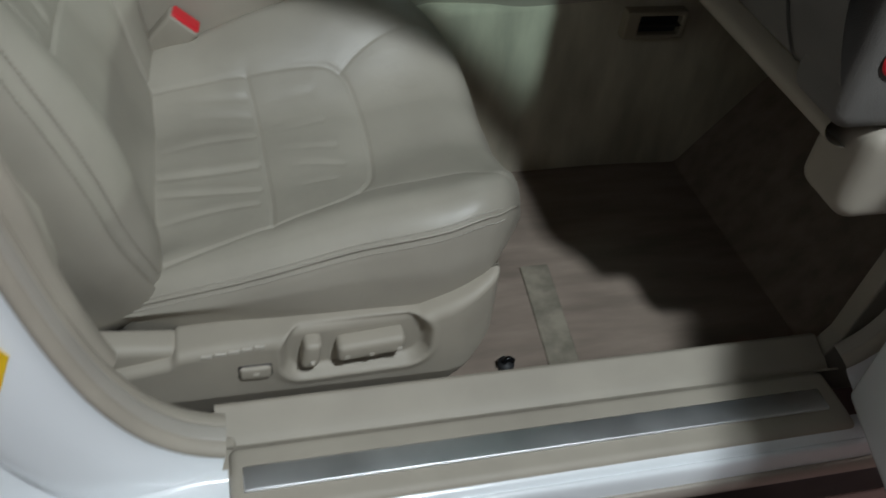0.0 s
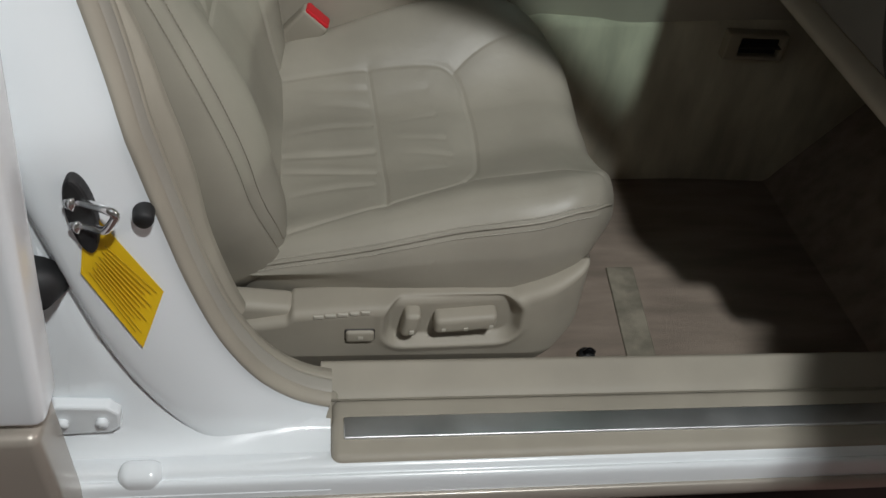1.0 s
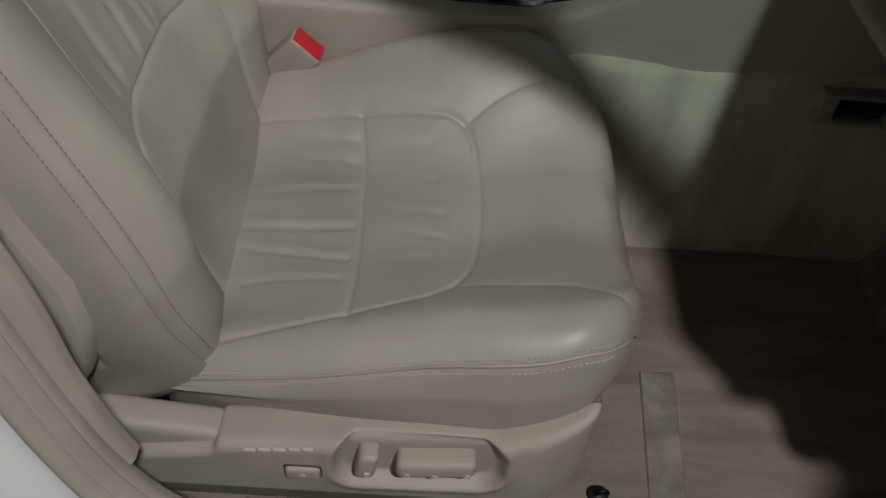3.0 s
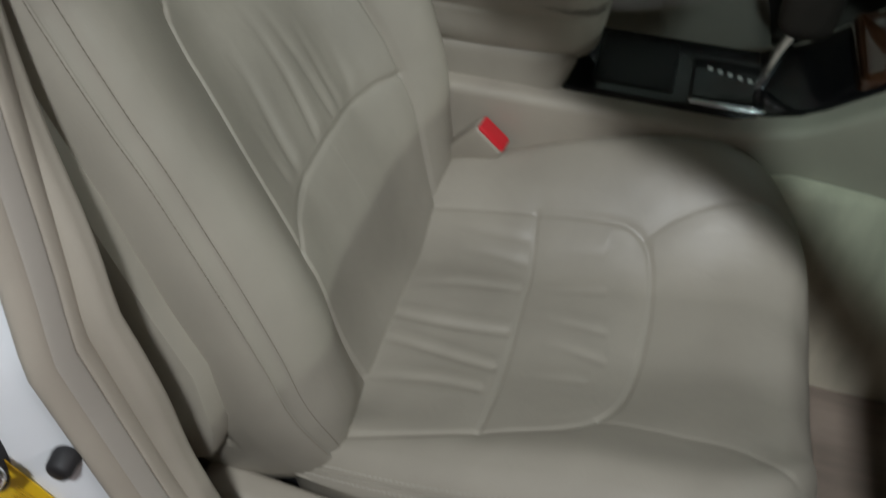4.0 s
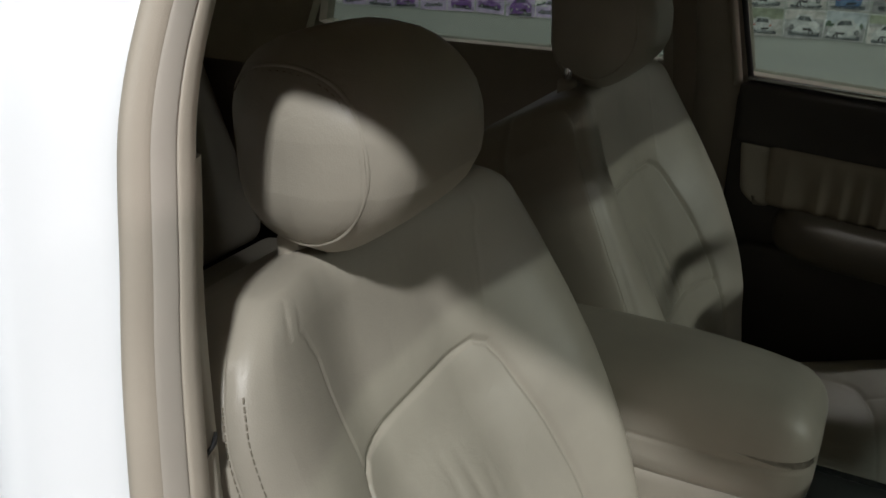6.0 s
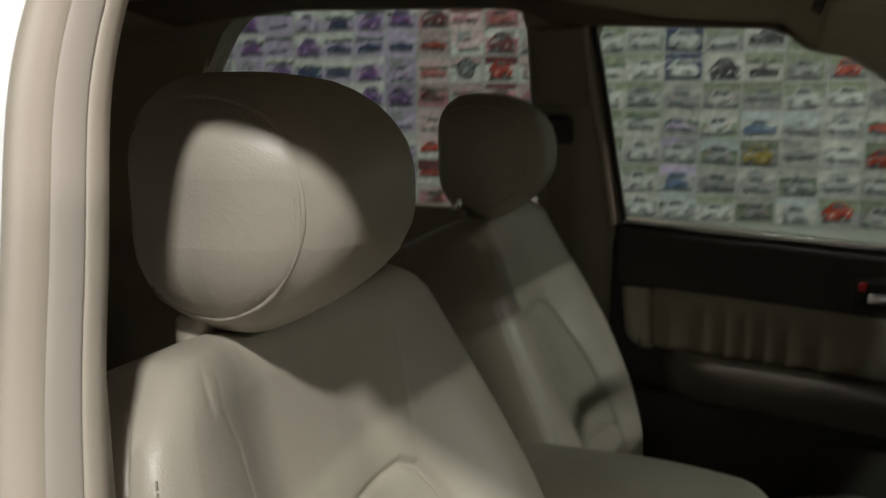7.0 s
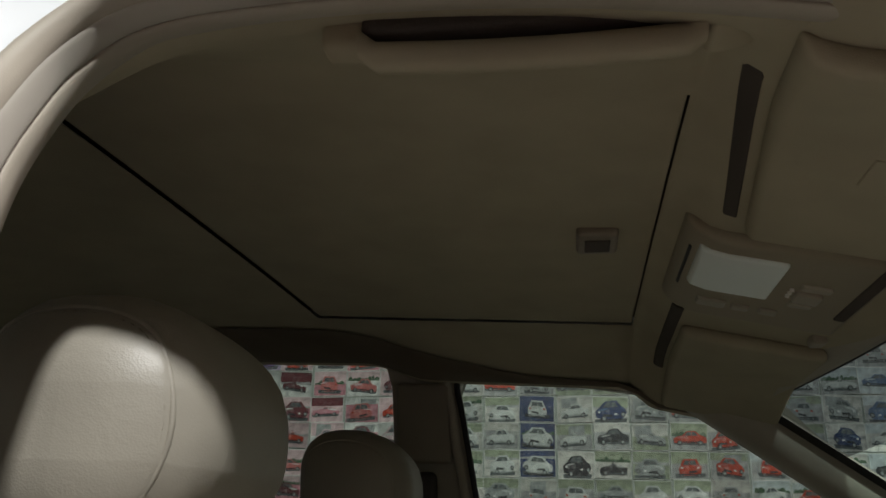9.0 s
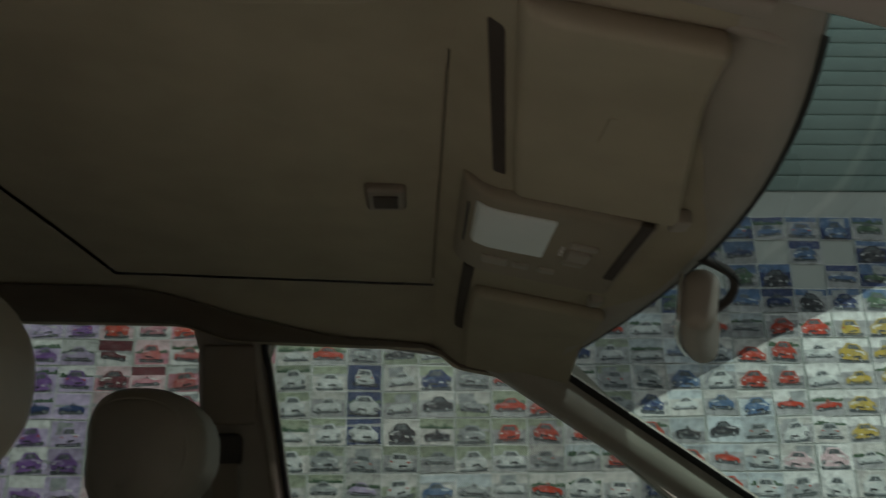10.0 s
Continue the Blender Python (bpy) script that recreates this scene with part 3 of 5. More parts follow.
CUSHION_SEAMS = [
    (seam([(-0.05, 0.155), (0.08, 0.139), (0.16, 0.135), (0.24, 0.133), (0.28, 0.127), (0.303, 0.110), (0.315, 0.078), (0.320, 0.03), (0.319, -0.03), (0.313, -0.085), (0.303, -0.130), (0.286, -0.163), (0.262, -0.186), (0.22, -0.201), (0.174, -0.213), (0.06, -0.240), (-0.05, -0.262)]), 0.006, 0.0042),
    (seam([(0.174, -0.213), (0.177, -0.14), (0.176, -0.07), (0.174, 0.0), (0.172, 0.065), (0.162, 0.135)]), 0.005, 0.0036),
    (seam([(0.298, 0.118), (0.330, 0.138), (0.375, 0.157), (0.42, 0.174), (0.455, 0.192), (0.50, 0.24)]), 0.004, 0.0026),
    (seam([(0.284, -0.166), (0.33, -0.170), (0.388, -0.181), (0.43, -0.205), (0.465, -0.25)]), 0.004, 0.0026),
]
PLEATS = [(-0.125, 0.01, 0.165, 0.0022), (-0.065, 0.0, 0.17, 0.003), (-0.005, -0.02, 0.172, 0.003), (0.05, 0.02, 0.17, 0.0022), (0.10, 0.05, 0.168, 0.0018), (0.145, 0.03, 0.165, 0.0014),
          (-0.085, 0.185, 0.27, 0.0014), (-0.03, 0.185, 0.285, 0.0018), (0.025, 0.18, 0.28, 0.0018), (0.075, 0.18, 0.27, 0.0016), (0.115, 0.18, 0.26, 0.0012)]


def cushion_bend(p):
    """Shapes a plain block into a bolstered cushion: local x forward, y across, z up, seam grooves on top."""
    x, y, z0 = p[:, 0].copy(), p[:, 1].copy(), p[:, 2].copy()
    a = np.abs(y)
    top = bump01((z0 - 0.03) / 0.078)
    middle = eased(x, [-0.03, 0.08, 0.16, 0.24, 0.31, 0.38, 0.44, 0.475, 0.50, 0.525], [0.050, 0.066, 0.074, 0.079, 0.086, 0.100, 0.110, 0.103, 0.078, 0.04])
    near = eased(x, [-0.05, 0.11, 0.20, 0.30, 0.36, 0.424, 0.46, 0.485, 0.51], [0.038, 0.093, 0.121, 0.149, 0.163, 0.171, 0.156, 0.122, 0.07])
    far = eased(x, [-0.03, 0.025, 0.10, 0.175, 0.245, 0.315, 0.37, 0.42, 0.46, 0.49, 0.52], [0.085, 0.112, 0.138, 0.166, 0.187, 0.201, 0.201, 0.182, 0.150, 0.115, 0.05])
    rise = np.where(y < 0, bump01((a - 0.04) / 0.20), bump01((a - 0.05) / 0.18))
    crest = np.where(y < 0, 0.012 * np.exp(-((a - 0.235) / 0.035) ** 2) - 0.004 * bump01((a - 0.26) / 0.03), -0.018 * bump01((a - 0.21) / 0.06))
    height = middle + (np.where(y < 0, near, far) - middle) * rise + crest
    puff = 0.005 * np.exp(-((x - 0.08) / 0.06) ** 2 - (y / 0.14) ** 2) + 0.005 * np.exp(-((x - 0.24) / 0.05) ** 2 - (y / 0.12) ** 2)
    soft = 0.0018 * np.sin(23 * x + 9 * y) * np.sin(31 * y - 6 * x + 1)
    g = 0
    for line, width, depth in CUSHION_SEAMS:
        g = g + depth * (0.62 * groove(x, y, line, 0.6 * width) + 0.55 * groove(x, y, line, 3.0 * width))
    pl = 0
    for k, (yy, x0, x1, d) in enumerate(PLEATS):
        along = bump01((x - x0) / 0.09) * bump01((x1 - x) / 0.006)
        off = y - yy + 0.030 - 0.012 * np.sin(14 * x + 1.7 * k)
        pl = pl + 0.85 * d * along * (np.exp(-(off / 0.0062) ** 2) - 0.55 * np.exp(-((off - 0.013) / 0.010) ** 2))
    z = z0 + top * (height - 0.112 + puff + soft - g - pl)
    # the side leather is drawn in below the top stitching, and hangs in soft folds
    tuck = 0.0025 * np.exp(-((z0 - 0.086) / 0.004) ** 2) + 0.020 * np.clip((0.07 - z0) / 0.09, 0, 1) + 0.0025 * np.sin(16 * x + 20 * z0) * bump01((0.07 - z0) / 0.03)
    y = np.where(a > 0.22, y - np.sign(y) * tuck, y)
    w = eased(x, [-0.03, 0.08, 0.25, 0.41, 0.43, 0.45, 0.468, 0.485, 0.50, 0.513], [0.90, 0.965, 1.0, 1.0, 0.975, 0.92, 0.84, 0.74, 0.64, 0.55])
    front_tuck = 0.075 * np.clip((0.085 - z0) / 0.13, 0, 1) * bump01((x - 0.40) / 0.11)
    return np.stack([x - front_tuck, y * w, z], 1)


BACK_SEAMS = [
    ([(-0.158, -0.09), (-0.158, 0.0), (-0.156, 0.12), (-0.153, 0.165), (-0.145, 0.27), (-0.132, 0.36), (-0.124, 0.392), (-0.106, 0.408), (-0.05, 0.416), (0.06, 0.421), (0.106, 0.420), (0.122, 0.408), (0.132, 0.380), (0.147, 0.30), (0.156, 0.22), (0.158, 0.165), (0.158, 0.0), (0.158, -0.09)], 0.005, 0.008),
    ([(-0.154, 0.150), (-0.12, 0.170), (-0.06, 0.184), (0, 0.188), (0.06, 0.187), (0.12, 0.180), (0.158, 0.168)], 0.004, 0.006),
    ([(-0.120, 0.40), (-0.138, 0.46), (-0.154, 0.52), (-0.172, 0.545), (-0.20, 0.565), (-0.23, 0.575)], 0.003, 0.0026), ([(0.122, 0.40), (0.135, 0.47), (0.152, 0.53), (0.175, 0.56)], 0.004, 0.0008),
]
BACK_PLEATS = [(-0.10, 0.30), (-0.062, 0.36), (-0.02, 0.38), (0.022, 0.37), (0.055, 0.33), (0.082, 0.29), (0.104, 0.25)]


def back_bend(p):
    """A backrest: local z along the back, y across, x towards the sitter."""
    x, y, z = p[:, 0].copy(), p[:, 1].copy(), p[:, 2].copy()
    s = z / 0.585
    w = eased(s, [-0.16, -0.06, 0.05, 0.2, 0.55, 0.75, 0.88, 0.95, 1], [0.84, 0.91, 0.97, 1.0, 1.01, 1.01, 0.98, 0.93, 0.84])
    front = bump01((x + 0.09) / 0.08)
    hug = eased(z, [-0.05, 0.0, 0.074, 0.12, 0.25, 0.41, 0.475, 0.56, 0.63], [0.01, 0.018, 0.028, 0.040, 0.062, 0.074, 0.066, 0.050, 0.025])
    bol = hug * bump01((np.abs(y) - 0.06) / 0.18) + 0.004 * np.exp(-((z - 0.13) / 0.10) ** 2) * bump01((0.22 - np.abs(y)) / 0.10)
    bol = bol * np.where(y > 0, eased(z, [-0.06, 0.36, 0.46, 0.56, 0.60], [1, 1, 0.8, 0.55, 0.5]), 1.0)
    # the bolster's fat lower roll, inside the stitched seam
    roll = eased(z, [-0.095, -0.05, -0.01, 0.04, 0.10, 0.20, 0.33, 0.60], [-0.045, -0.020, 0.002, 0.015, 0.021, 0.022, 0.009, 0.0])
    bol = bol + roll * np.exp(-((np.abs(y) - 0.208) / 0.036) ** 2) * np.where(y > 0, 0.5, 1.0)
    lum = 0.004 * np.exp(-((z - 0.09) / 0.07) ** 2) * np.exp(-(y / 0.12) ** 2) + 0.010 * np.exp(-((z - 0.28) / 0.09) ** 2) * np.exp(-(y / 0.09) ** 2)
    arch = 0.052 * np.clip((z - 0.36) / 0.24, 0, 1.1) ** 1.5
    g = 0
    for line, width, depth in BACK_SEAMS:
        g = g + depth * (0.75 * groove(y, z, line, 0.7 * width) + 0.28 * groove(y, z, line, 3.2 * width))
    pl = 0
    for k, (yy, z1) in enumerate(BACK_PLEATS):
        along = bump01((z - 0.190) / 0.02) * bump01((z1 - z) / 0.16)
        off = y - yy * (1 - 0.5 * (z - 0.17)) - 0.008 * np.sin(13 * z + 2 * k)
        pl = pl + 0.0024 * along * (np.exp(-(off / 0.006) ** 2) - 0.6 * np.exp(-((off - 0.013) / 0.010) ** 2))
    # double stitched seam where the bolster meets the side panel
    side_seam = 0.0065 * np.exp(-((np.abs(y) - 0.257) / 0.0026) ** 2)
    tuck = 0.015 * (1 - bump01((z + 0.02) / 0.15)) * (1 - 0.85 * bump01((-y - 0.155) / 0.06))
    x = x + front * (bol + lum - g - pl - side_seam - tuck) + arch
    # moulded edge of the seat shell along the flank
    flank = np.where(np.abs(y) > 0.24, 0.006 * np.exp(-((x + 0.075 - 0.04 * s) / 0.006) ** 2) * bump01((z - 0.02) / 0.05), 0)
    return np.stack([x, y * w * (1 + 0.06 * bump01((-y - 0.15) / 0.10) * bump01((0.60 - z) / 0.10)) - np.sign(y) * flank, z], 1)


HEAD_R = 0.070


def head_bend(p):
    """A headrest with a domed front and seamed side panels."""
    x, y, z = p[:, 0].copy(), p[:, 1].copy(), p[:, 2].copy()
    s = (z - 0.099) / 0.095
    a = np.abs(y)
    y = y * 0.83
    w = 1 - 0.06 * np.clip(s, 0, 1) ** 2 - 0.05 * np.clip(-s, 0, 1) ** 2
    x = x - 0.035 * (y / 0.14) ** 4 - 0.02 * np.clip(s, 0, 1) ** 2 - 0.045 * np.clip(-s, 0, 1) ** 2 * np.clip((x + 0.02) / 0.09, 0, 1)
    z = z - 0.010 * (y / 0.138) ** 2 * np.clip(s, 0, 1) + 0.012 * (y / 0.138) ** 2 * np.clip(-s, 0, 1)
    seam = np.exp(-((a - 0.110 + 0.004 * s * s) / 0.003) ** 2)
    nx, nz = np.clip(x / 0.07, -1, 1), s
    return np.stack([x - 0.003 * seam * nx, y * w, z - 0.003 * seam * nz], 1)


def stitches(name, path, step=0.006, size=0.0008, long=0.0042):
    """A row of short threads along a path of (point, up) pairs."""
    pts = [Vector(p) for p in path]
    verts, faces, left = [], [], 0.0
    for a, b in zip(pts[:-1], pts[1:]):
        d, length = (b - a).normalized(), (b - a).length
        side = d.cross(Vector((0.1, 0.2, 1))).normalized()
        up = side.cross(d)
        t = left
        while t < length:
            o = a + d * t
            base = len(verts)
            for e, h in ((0, 0.3), (0.5, 1), (1, 0.3)):
                c = o + d * long * e
                verts += [c + side * size, c + up * size * h, c - side * size]
            for k in (0, 3):
                faces += [(base + k, base + k + 1, base + k + 4, base + k + 3), (base + k + 1, base + k + 2, base + k + 5, base + k + 4)]
            t += step
        left = t - length
    return mesh_of(name, verts, faces)


def on_surface(points, bend, lift):
    q = bend(np.array(points, float))
    return q + np.array(lift)


def head_loop(y):
    """The outline of the plain headrest block at a distance y from its middle."""
    dr = HEAD_R - math.sqrt(max(0.0, HEAD_R ** 2 - max(0.0, abs(y) - 0.138 + HEAD_R) ** 2))
    hx, hz, r = 0.082 - dr, 0.095 - dr, HEAD_R - dr
    out = []
    for k in range(97):
        a = 2 * math.pi * k / 96
        c, s = math.cos(a), math.sin(a)
        out.append((-0.006 + (hx - r) * max(-1, min(1, 1.6 * c)) + r * c, y, 0.099 + (hz - r) * max(-1, min(1, 1.6 * s)) + r * s))
    return out


def car_seat(name, label, yc, x0, side=1, sink=0.0, back=0.0, wide=1.0, head_x=-0.20):
    """A leather front seat."""
    def head_shape(p):
        return head_bend(p) * np.array([1, wide, 1])
    seat = thing(name, label, "car seat", "front seats", (x0, yc, FLOOR_Z))
    ends = (-0.290, 0.268) if side > 0 else (-0.268, 0.290)
    turn = np.array([1, side, 1])
    v, f = rbox((-0.03, ends[0], -0.055), (0.513, ends[1], 0.112), 0.034, (230, 230, 16), lambda p: cushion_bend(p * turn) * turn)
    cush = part("cushion", mesh_of("cushion", v, [q for q in f if len(set(q)) == 4]), LEATHER, seat, "smooth beige leather cushion with stitched insert")
    cush.matrix_basis = pose(-back, 0, 0.144 - sink)
    part("cushion_skirt", rbox_mesh("cushion_skirt", (-0.02, -0.225, 0.05), (0.40, 0.225, 0.17), 0.03, (8, 8, 6)), LEATHER, seat)
    v, f = rbox((-0.175, -0.276, -0.095), (0.0, 0.276, 0.600), 0.05, (60, 220, 240), back_bend)
    back = part("backrest", mesh_of("backrest", v, [q for q in f if len(set(q)) == 4]), LEATHER, seat, "beige leather backrest with pleated panel")
    back.matrix_basis = pose(0.025, 0, 0.245, 0, -27.5, 0)
    v, f = rbox((-0.088, -0.138, 0.004), (0.076, 0.138, 0.194), HEAD_R, (40, 100, 44), head_shape)
    head = part("headrest", mesh_of("headrest", v, [q for q in f if len(set(q)) == 4]), LEATHER, seat, "rounded beige leather headrest")
    head.matrix_basis = pose(head_x, 0, 0.775)
    for s in (-1, 1):
        q = on_surface(head_loop(s * 0.1115), head_shape, (head_x, 0, 0.775))
        part("headrest_piping", tube("headrest_piping", q, 0.0021, 8, cap=False), LEATHER, seat, "beige leather piping")
        q = on_surface(head_loop(s * 0.1165), head_shape, (head_x, 0, 0.775))
        part("headrest_stitching", stitches("headrest_stitching", q, 0.007, 0.0007, 0.0042), THREAD, seat, "pale stitching")
        part("headrest_post", tube("headrest_post", [(-0.255, s * 0.065, 0.74), (-0.24, s * 0.065, 0.86)], 0.007), CHROME, seat, "chrome headrest post")
        part("post_collar", rbox_mesh("post_collar", (-0.262, s * 0.065 - 0.012, 0.752), (-0.235, s * 0.065 + 0.012, 0.795), 0.006, (2, 2, 2)), PLASTIC, seat)
        part("seat_rail", rbox_mesh("seat_rail", (-0.08, s * 0.18 - 0.02, 0.0), (0.36, s * 0.18 + 0.02, 0.06), 0.006, (2, 2, 2)), RUBBER, seat)
    return seat


seat = car_seat("passenger_seat", "beige leather passenger seat with power switches", 0.505, 0.20)
drv = car_seat("driver_seat", "beige leather driver seat beside the console", 1.205, 0.185, -1, 0.035, 0.03, 0.74, -0.196)


# power seat switch cover on the passenger seat
def cover_bend(p):
    x, y, z = p[:, 0].copy(), p[:, 1].copy(), p[:, 2].copy()
    u = (x - 0.15) / 0.50
    near = bump01((0.225 - y) / 0.02)
    # outline: low at the back, sweeping up at the front where it wraps the cushion
    top = np.interp(x, [0.15, 0.245, 0.252, 0.40, 0.54, 0.60, 0.645], [0.412, 0.430, 0.441, 0.454, 0.464, 0.488, 0.508])
    low = np.interp(x, [0.15, 0.50, 0.58, 0.645], [0.30, 0.30, 0.315, 0.40])
    z = low + (z - 0.30) / 0.16 * (top - low)
    zc, zh = np.interp(x, [0.36, 0.56], [0.418, 0.426]), 0.032
    dx, dz = np.maximum(0, np.abs(x - 0.462) - 0.062), np.maximum(0, np.abs(z - zc) - zh * 0.35)
    inside = 1 - bump01((np.hypot(dx, dz) - 0.020) / 0.012)
    rim = np.exp(-((np.hypot(dx, dz) - 0.033) / 0.006) ** 2)
    y = y + near * (0.016 * inside - 0.002 * rim + 0.03 * np.clip((x - 0.57) / 0.075, 0, 1) ** 2 + 0.02 * np.clip((0.36 - z) / 0.06, 0, 1))
    return np.stack([x, y, z], 1)


v, f = rbox((0.15, 0.183, 0.30), (0.645, 0.24, 0.46), 0.014, (150, 6, 70), cover_bend)
v = v - np.array([0.20, 0.50, FLOOR_Z])
cover = part("switch_cover", mesh_of("switch_cover", v, [q for q in f if len(set(q)) == 4]), PLASTIC, seat, "beige plastic power switch cover")


def at_seat(me):
    return move_points(me, lambda p: p - np.array([0.20, 0.50, FLOOR_Z]))


part("recline_switch", at_seat(rbox_mesh("recline_switch", (0.395, 0.178, 0.400), (0.417, 0.205, 0.441), 0.007, (3, 3, 3), lambda p: p + np.stack([0.12 * (p[:, 2] - 0.42), 0 * p[:, 0], 0 * p[:, 0]], 1))), PLASTIC, cover, "upright beige seat switch")
part("slide_switch", at_seat(rbox_mesh("slide_switch", (0.437, 0.176, 0.411), (0.521, 0.205, 0.438), 0.008, (6, 3, 3), lambda p: p + np.stack([0 * p[:, 0], 0 * p[:, 0], 0.1 * (p[:, 0] - 0.48)], 1))), PLASTIC, cover, "long beige seat switch")
part("lumbar_frame", at_seat(rbox_mesh("lumbar_frame", (0.318, 0.1805, 0.390), (0.360, 0.19, 0.415), 0.005, (3, 2, 3))), DARK, cover, "dark switch surround")
part("lumbar_button", at_seat(rbox_mesh("lumbar_button", (0.320, 0.177, 0.392), (0.358, 0.19, 0.413), 0.005, (3, 2, 3))), PLASTIC, cover, "small beige lumbar button")
for k, (a, b) in enumerate(((0.2785, 0.291), (0.2935, 0.307), (0.3095, 0.3225), (0.3255, 0.337), (0.340, 0.351))):
    zz = 0.436 + 0.12 * (a - 0.27)
    part("cover_lettering", at_seat(rbox_mesh("cover_lettering", (a, 0.1815, zz - 0.0022), (b, 0.185, zz + 0.0022), 0.0008, (2, 2, 2))), FAINT, cover, "faint white lettering bar")
for a, z0 in ((0.404, 0.412), (0.446, 0.417), (0.476, 0.418), (0.510, 0.422)):
    part("switch_mark", at_seat(rbox_mesh("switch_mark", (a, 0.1752, z0 - 0.003), (a + 0.006, 0.18, z0 + 0.003), 0.0008, (2, 2, 2))), FAINT, cover, "small white seat symbol")
part("button_mark", at_seat(rbox_mesh("button_mark", (0.336, 0.1765, 0.3995), (0.343, 0.18, 0.4055), 0.0008, (2, 2, 2))), FAINT, cover, "small white seat symbol")

# side shield of the seat back, beside the door pillar
part("side_shield", at_seat(prism("side_shield", [(0.030, 0.955), (0.062, 0.915), (0.094, 0.82), (0.123, 0.725), (0.147, 0.658), (0.152, 0.58), (0.142, 0.53), (0.06, 0.50), (-0.03, 0.53), (-0.10, 0.80), (-0.11, 0.93), (-0.03, 0.965)], "y", 0.184, 0.262, 0.016)), LEATHER, seat, "beige leather seat back side", auto=40)

# stitching along the cushion edge and the backrest bolster
rows = [(x, -0.2775, 0.1075) for x in np.linspace(-0.01, 0.44, 80)]
rows2 = [(x, -0.2855, 0.0992) for x in np.linspace(-0.01, 0.44, 80)]
part("edge_piping", tube("edge_piping", on_surface([(x, -0.2815, 0.1045) for x in np.linspace(-0.01, 0.47, 60)], cushion_bend, (0, 0, 0.1435)), 0.0017, 8), LEATHER, seat, "beige leather piping")
for rr in (rows, rows2):
    part("edge_stitching", stitches("edge_stitching", on_surface(rr, cushion_bend, (0, 0, 0.1435))), FAINT, seat, "pale double stitching")
tilt = np.array(pose(0.025, 0, 0.245, 0, -27.5, 0))
for yy, xx in ((-0.2515, -0.0070), (-0.2630, -0.0160)):
    q = on_surface([(xx, yy, z) for z in np.linspace(-0.02, 0.535, 98)], back_bend, (0.0015, 0, 0))
    part("bolster_stitching", stitches("bolster_stitching", q @ tilt[:3, :3].T + tilt[:3, 3]), THREAD, seat, "pale double stitching")

q = on_surface([(-0.0115, -0.257, z) for z in np.linspace(-0.02, 0.53, 60)], back_bend, (0.001, 0, 0))
part("bolster_piping", tube("bolster_piping", q @ tilt[:3, :3].T + tilt[:3, 3], 0.0028, 8), LEATHER, drv, "beige leather piping")

# belt buckle between seat and console
buckle = thing("seat_belt_buckle", "beige seat belt buckle with red release button", "belt buckle", at=(0.152, 0.744, 0.427))
m = pose(0, 0, 0, 4, 40, -4)
part("buckle_stalk", rbox_mesh("buckle_stalk", (-0.014, -0.011, 0.0), (0.014, 0.011, 0.14), 0.005, (2, 2, 4)), RUBBER, buckle).matrix_basis = m
part("buckle_body", rbox_mesh("buckle_body", (-0.026, -0.016, 0.10), (0.026, 0.016, 0.205), 0.007, (4, 3, 6)), PLASTIC, buckle, "beige buckle housing").matrix_basis = m
part("release_button", rbox_mesh("release_button", (-0.023, -0.0135, 0.19), (0.023, 0.0135, 0.2085), 0.004, (3, 3, 3)), RED, buckle, "bright red release button").matrix_basis = m

part("recliner_cover", at_seat(rbox_mesh("recliner_cover", (0.10, 0.196, 0.395), (0.255, 0.236, 0.448), 0.012, (6, 3, 3), lambda p: p + np.stack([0 * p[:, 0], 0 * p[:, 0], -0.12 * (p[:, 0] - 0.18)], 1))), PLASTIC, seat, "beige recliner hinge cover")

# ---- console between the seats ----
console = part("center_console", rbox_mesh("center_console", (-0.10, 0.742, 0.50), (1.12, 0.968, 0.635), 0.014, (48, 6, 6), lambda p: p + np.stack([0 * p[:, 0], -0.03 * bump01((p[:, 0] - 0.62) / 0.2) * (p[:, 1] < MID), bump01((p[:, 2] - 0.55) / 0.06) * np.interp(p[:, 0], [0.58, 0.66, 0.78, 0.95], [0, 0.025, 0.125, 0.13])], 1)), PLASTIC, car, "beige plastic center console")
part("console_panel", rbox_mesh("console_panel", (0.355, 0.776, 0.615), (0.86, 0.950, 0.641), 0.006, (48, 6, 2), lambda p: p + np.stack([0 * p[:, 0], -0.022 * bump01((p[:, 0] - 0.62) / 0.2) * (p[:, 1] < MID), np.interp(p[:, 0], [0.60, 0.66, 0.78, 0.95], [0, 0.025, 0.125, 0.13])], 1)), BLACK, console, "gloss black console panel")
part("shifter_plate", rbox_mesh("shifter_plate", (0.515, 0.795, 0.635), (0.635, 0.90, 0.6445), 0.005, (4, 4, 2)), BLACK, console, "black shift gate plate")
part("shifter_trim", rbox_mesh("shifter_trim", (0.515, 0.785, 0.638), (0.62, 0.794, 0.6455), 0.003, (4, 2, 2)), CHROME, console, "chrome shift gate edge")
part("ashtray_lid", rbox_mesh("ashtray_lid", (0.39, 0.80, 0.635), (0.495, 0.93, 0.6435), 0.004, (4, 4, 2)), TRAYLID, console, "dark sliding tray lid")
for k in range(6):
    part("gate_mark", rbox_mesh("gate_mark", (0.535 + 0.013 * k, 0.868 - 0.004 * k, 0.643), (0.541 + 0.013 * k, 0.878 - 0.004 * k, 0.6452), 0.0008, (2, 2, 2)), WHITEPRINT, console)
part("shift_lever", tube("shift_lever", smooth_line([(0.60, 0.845, 0.63), (0.612, 0.845, 0.70), (0.625, 0.843, 0.735)], 5), 0.008), CHROME, console, "chrome shift lever")
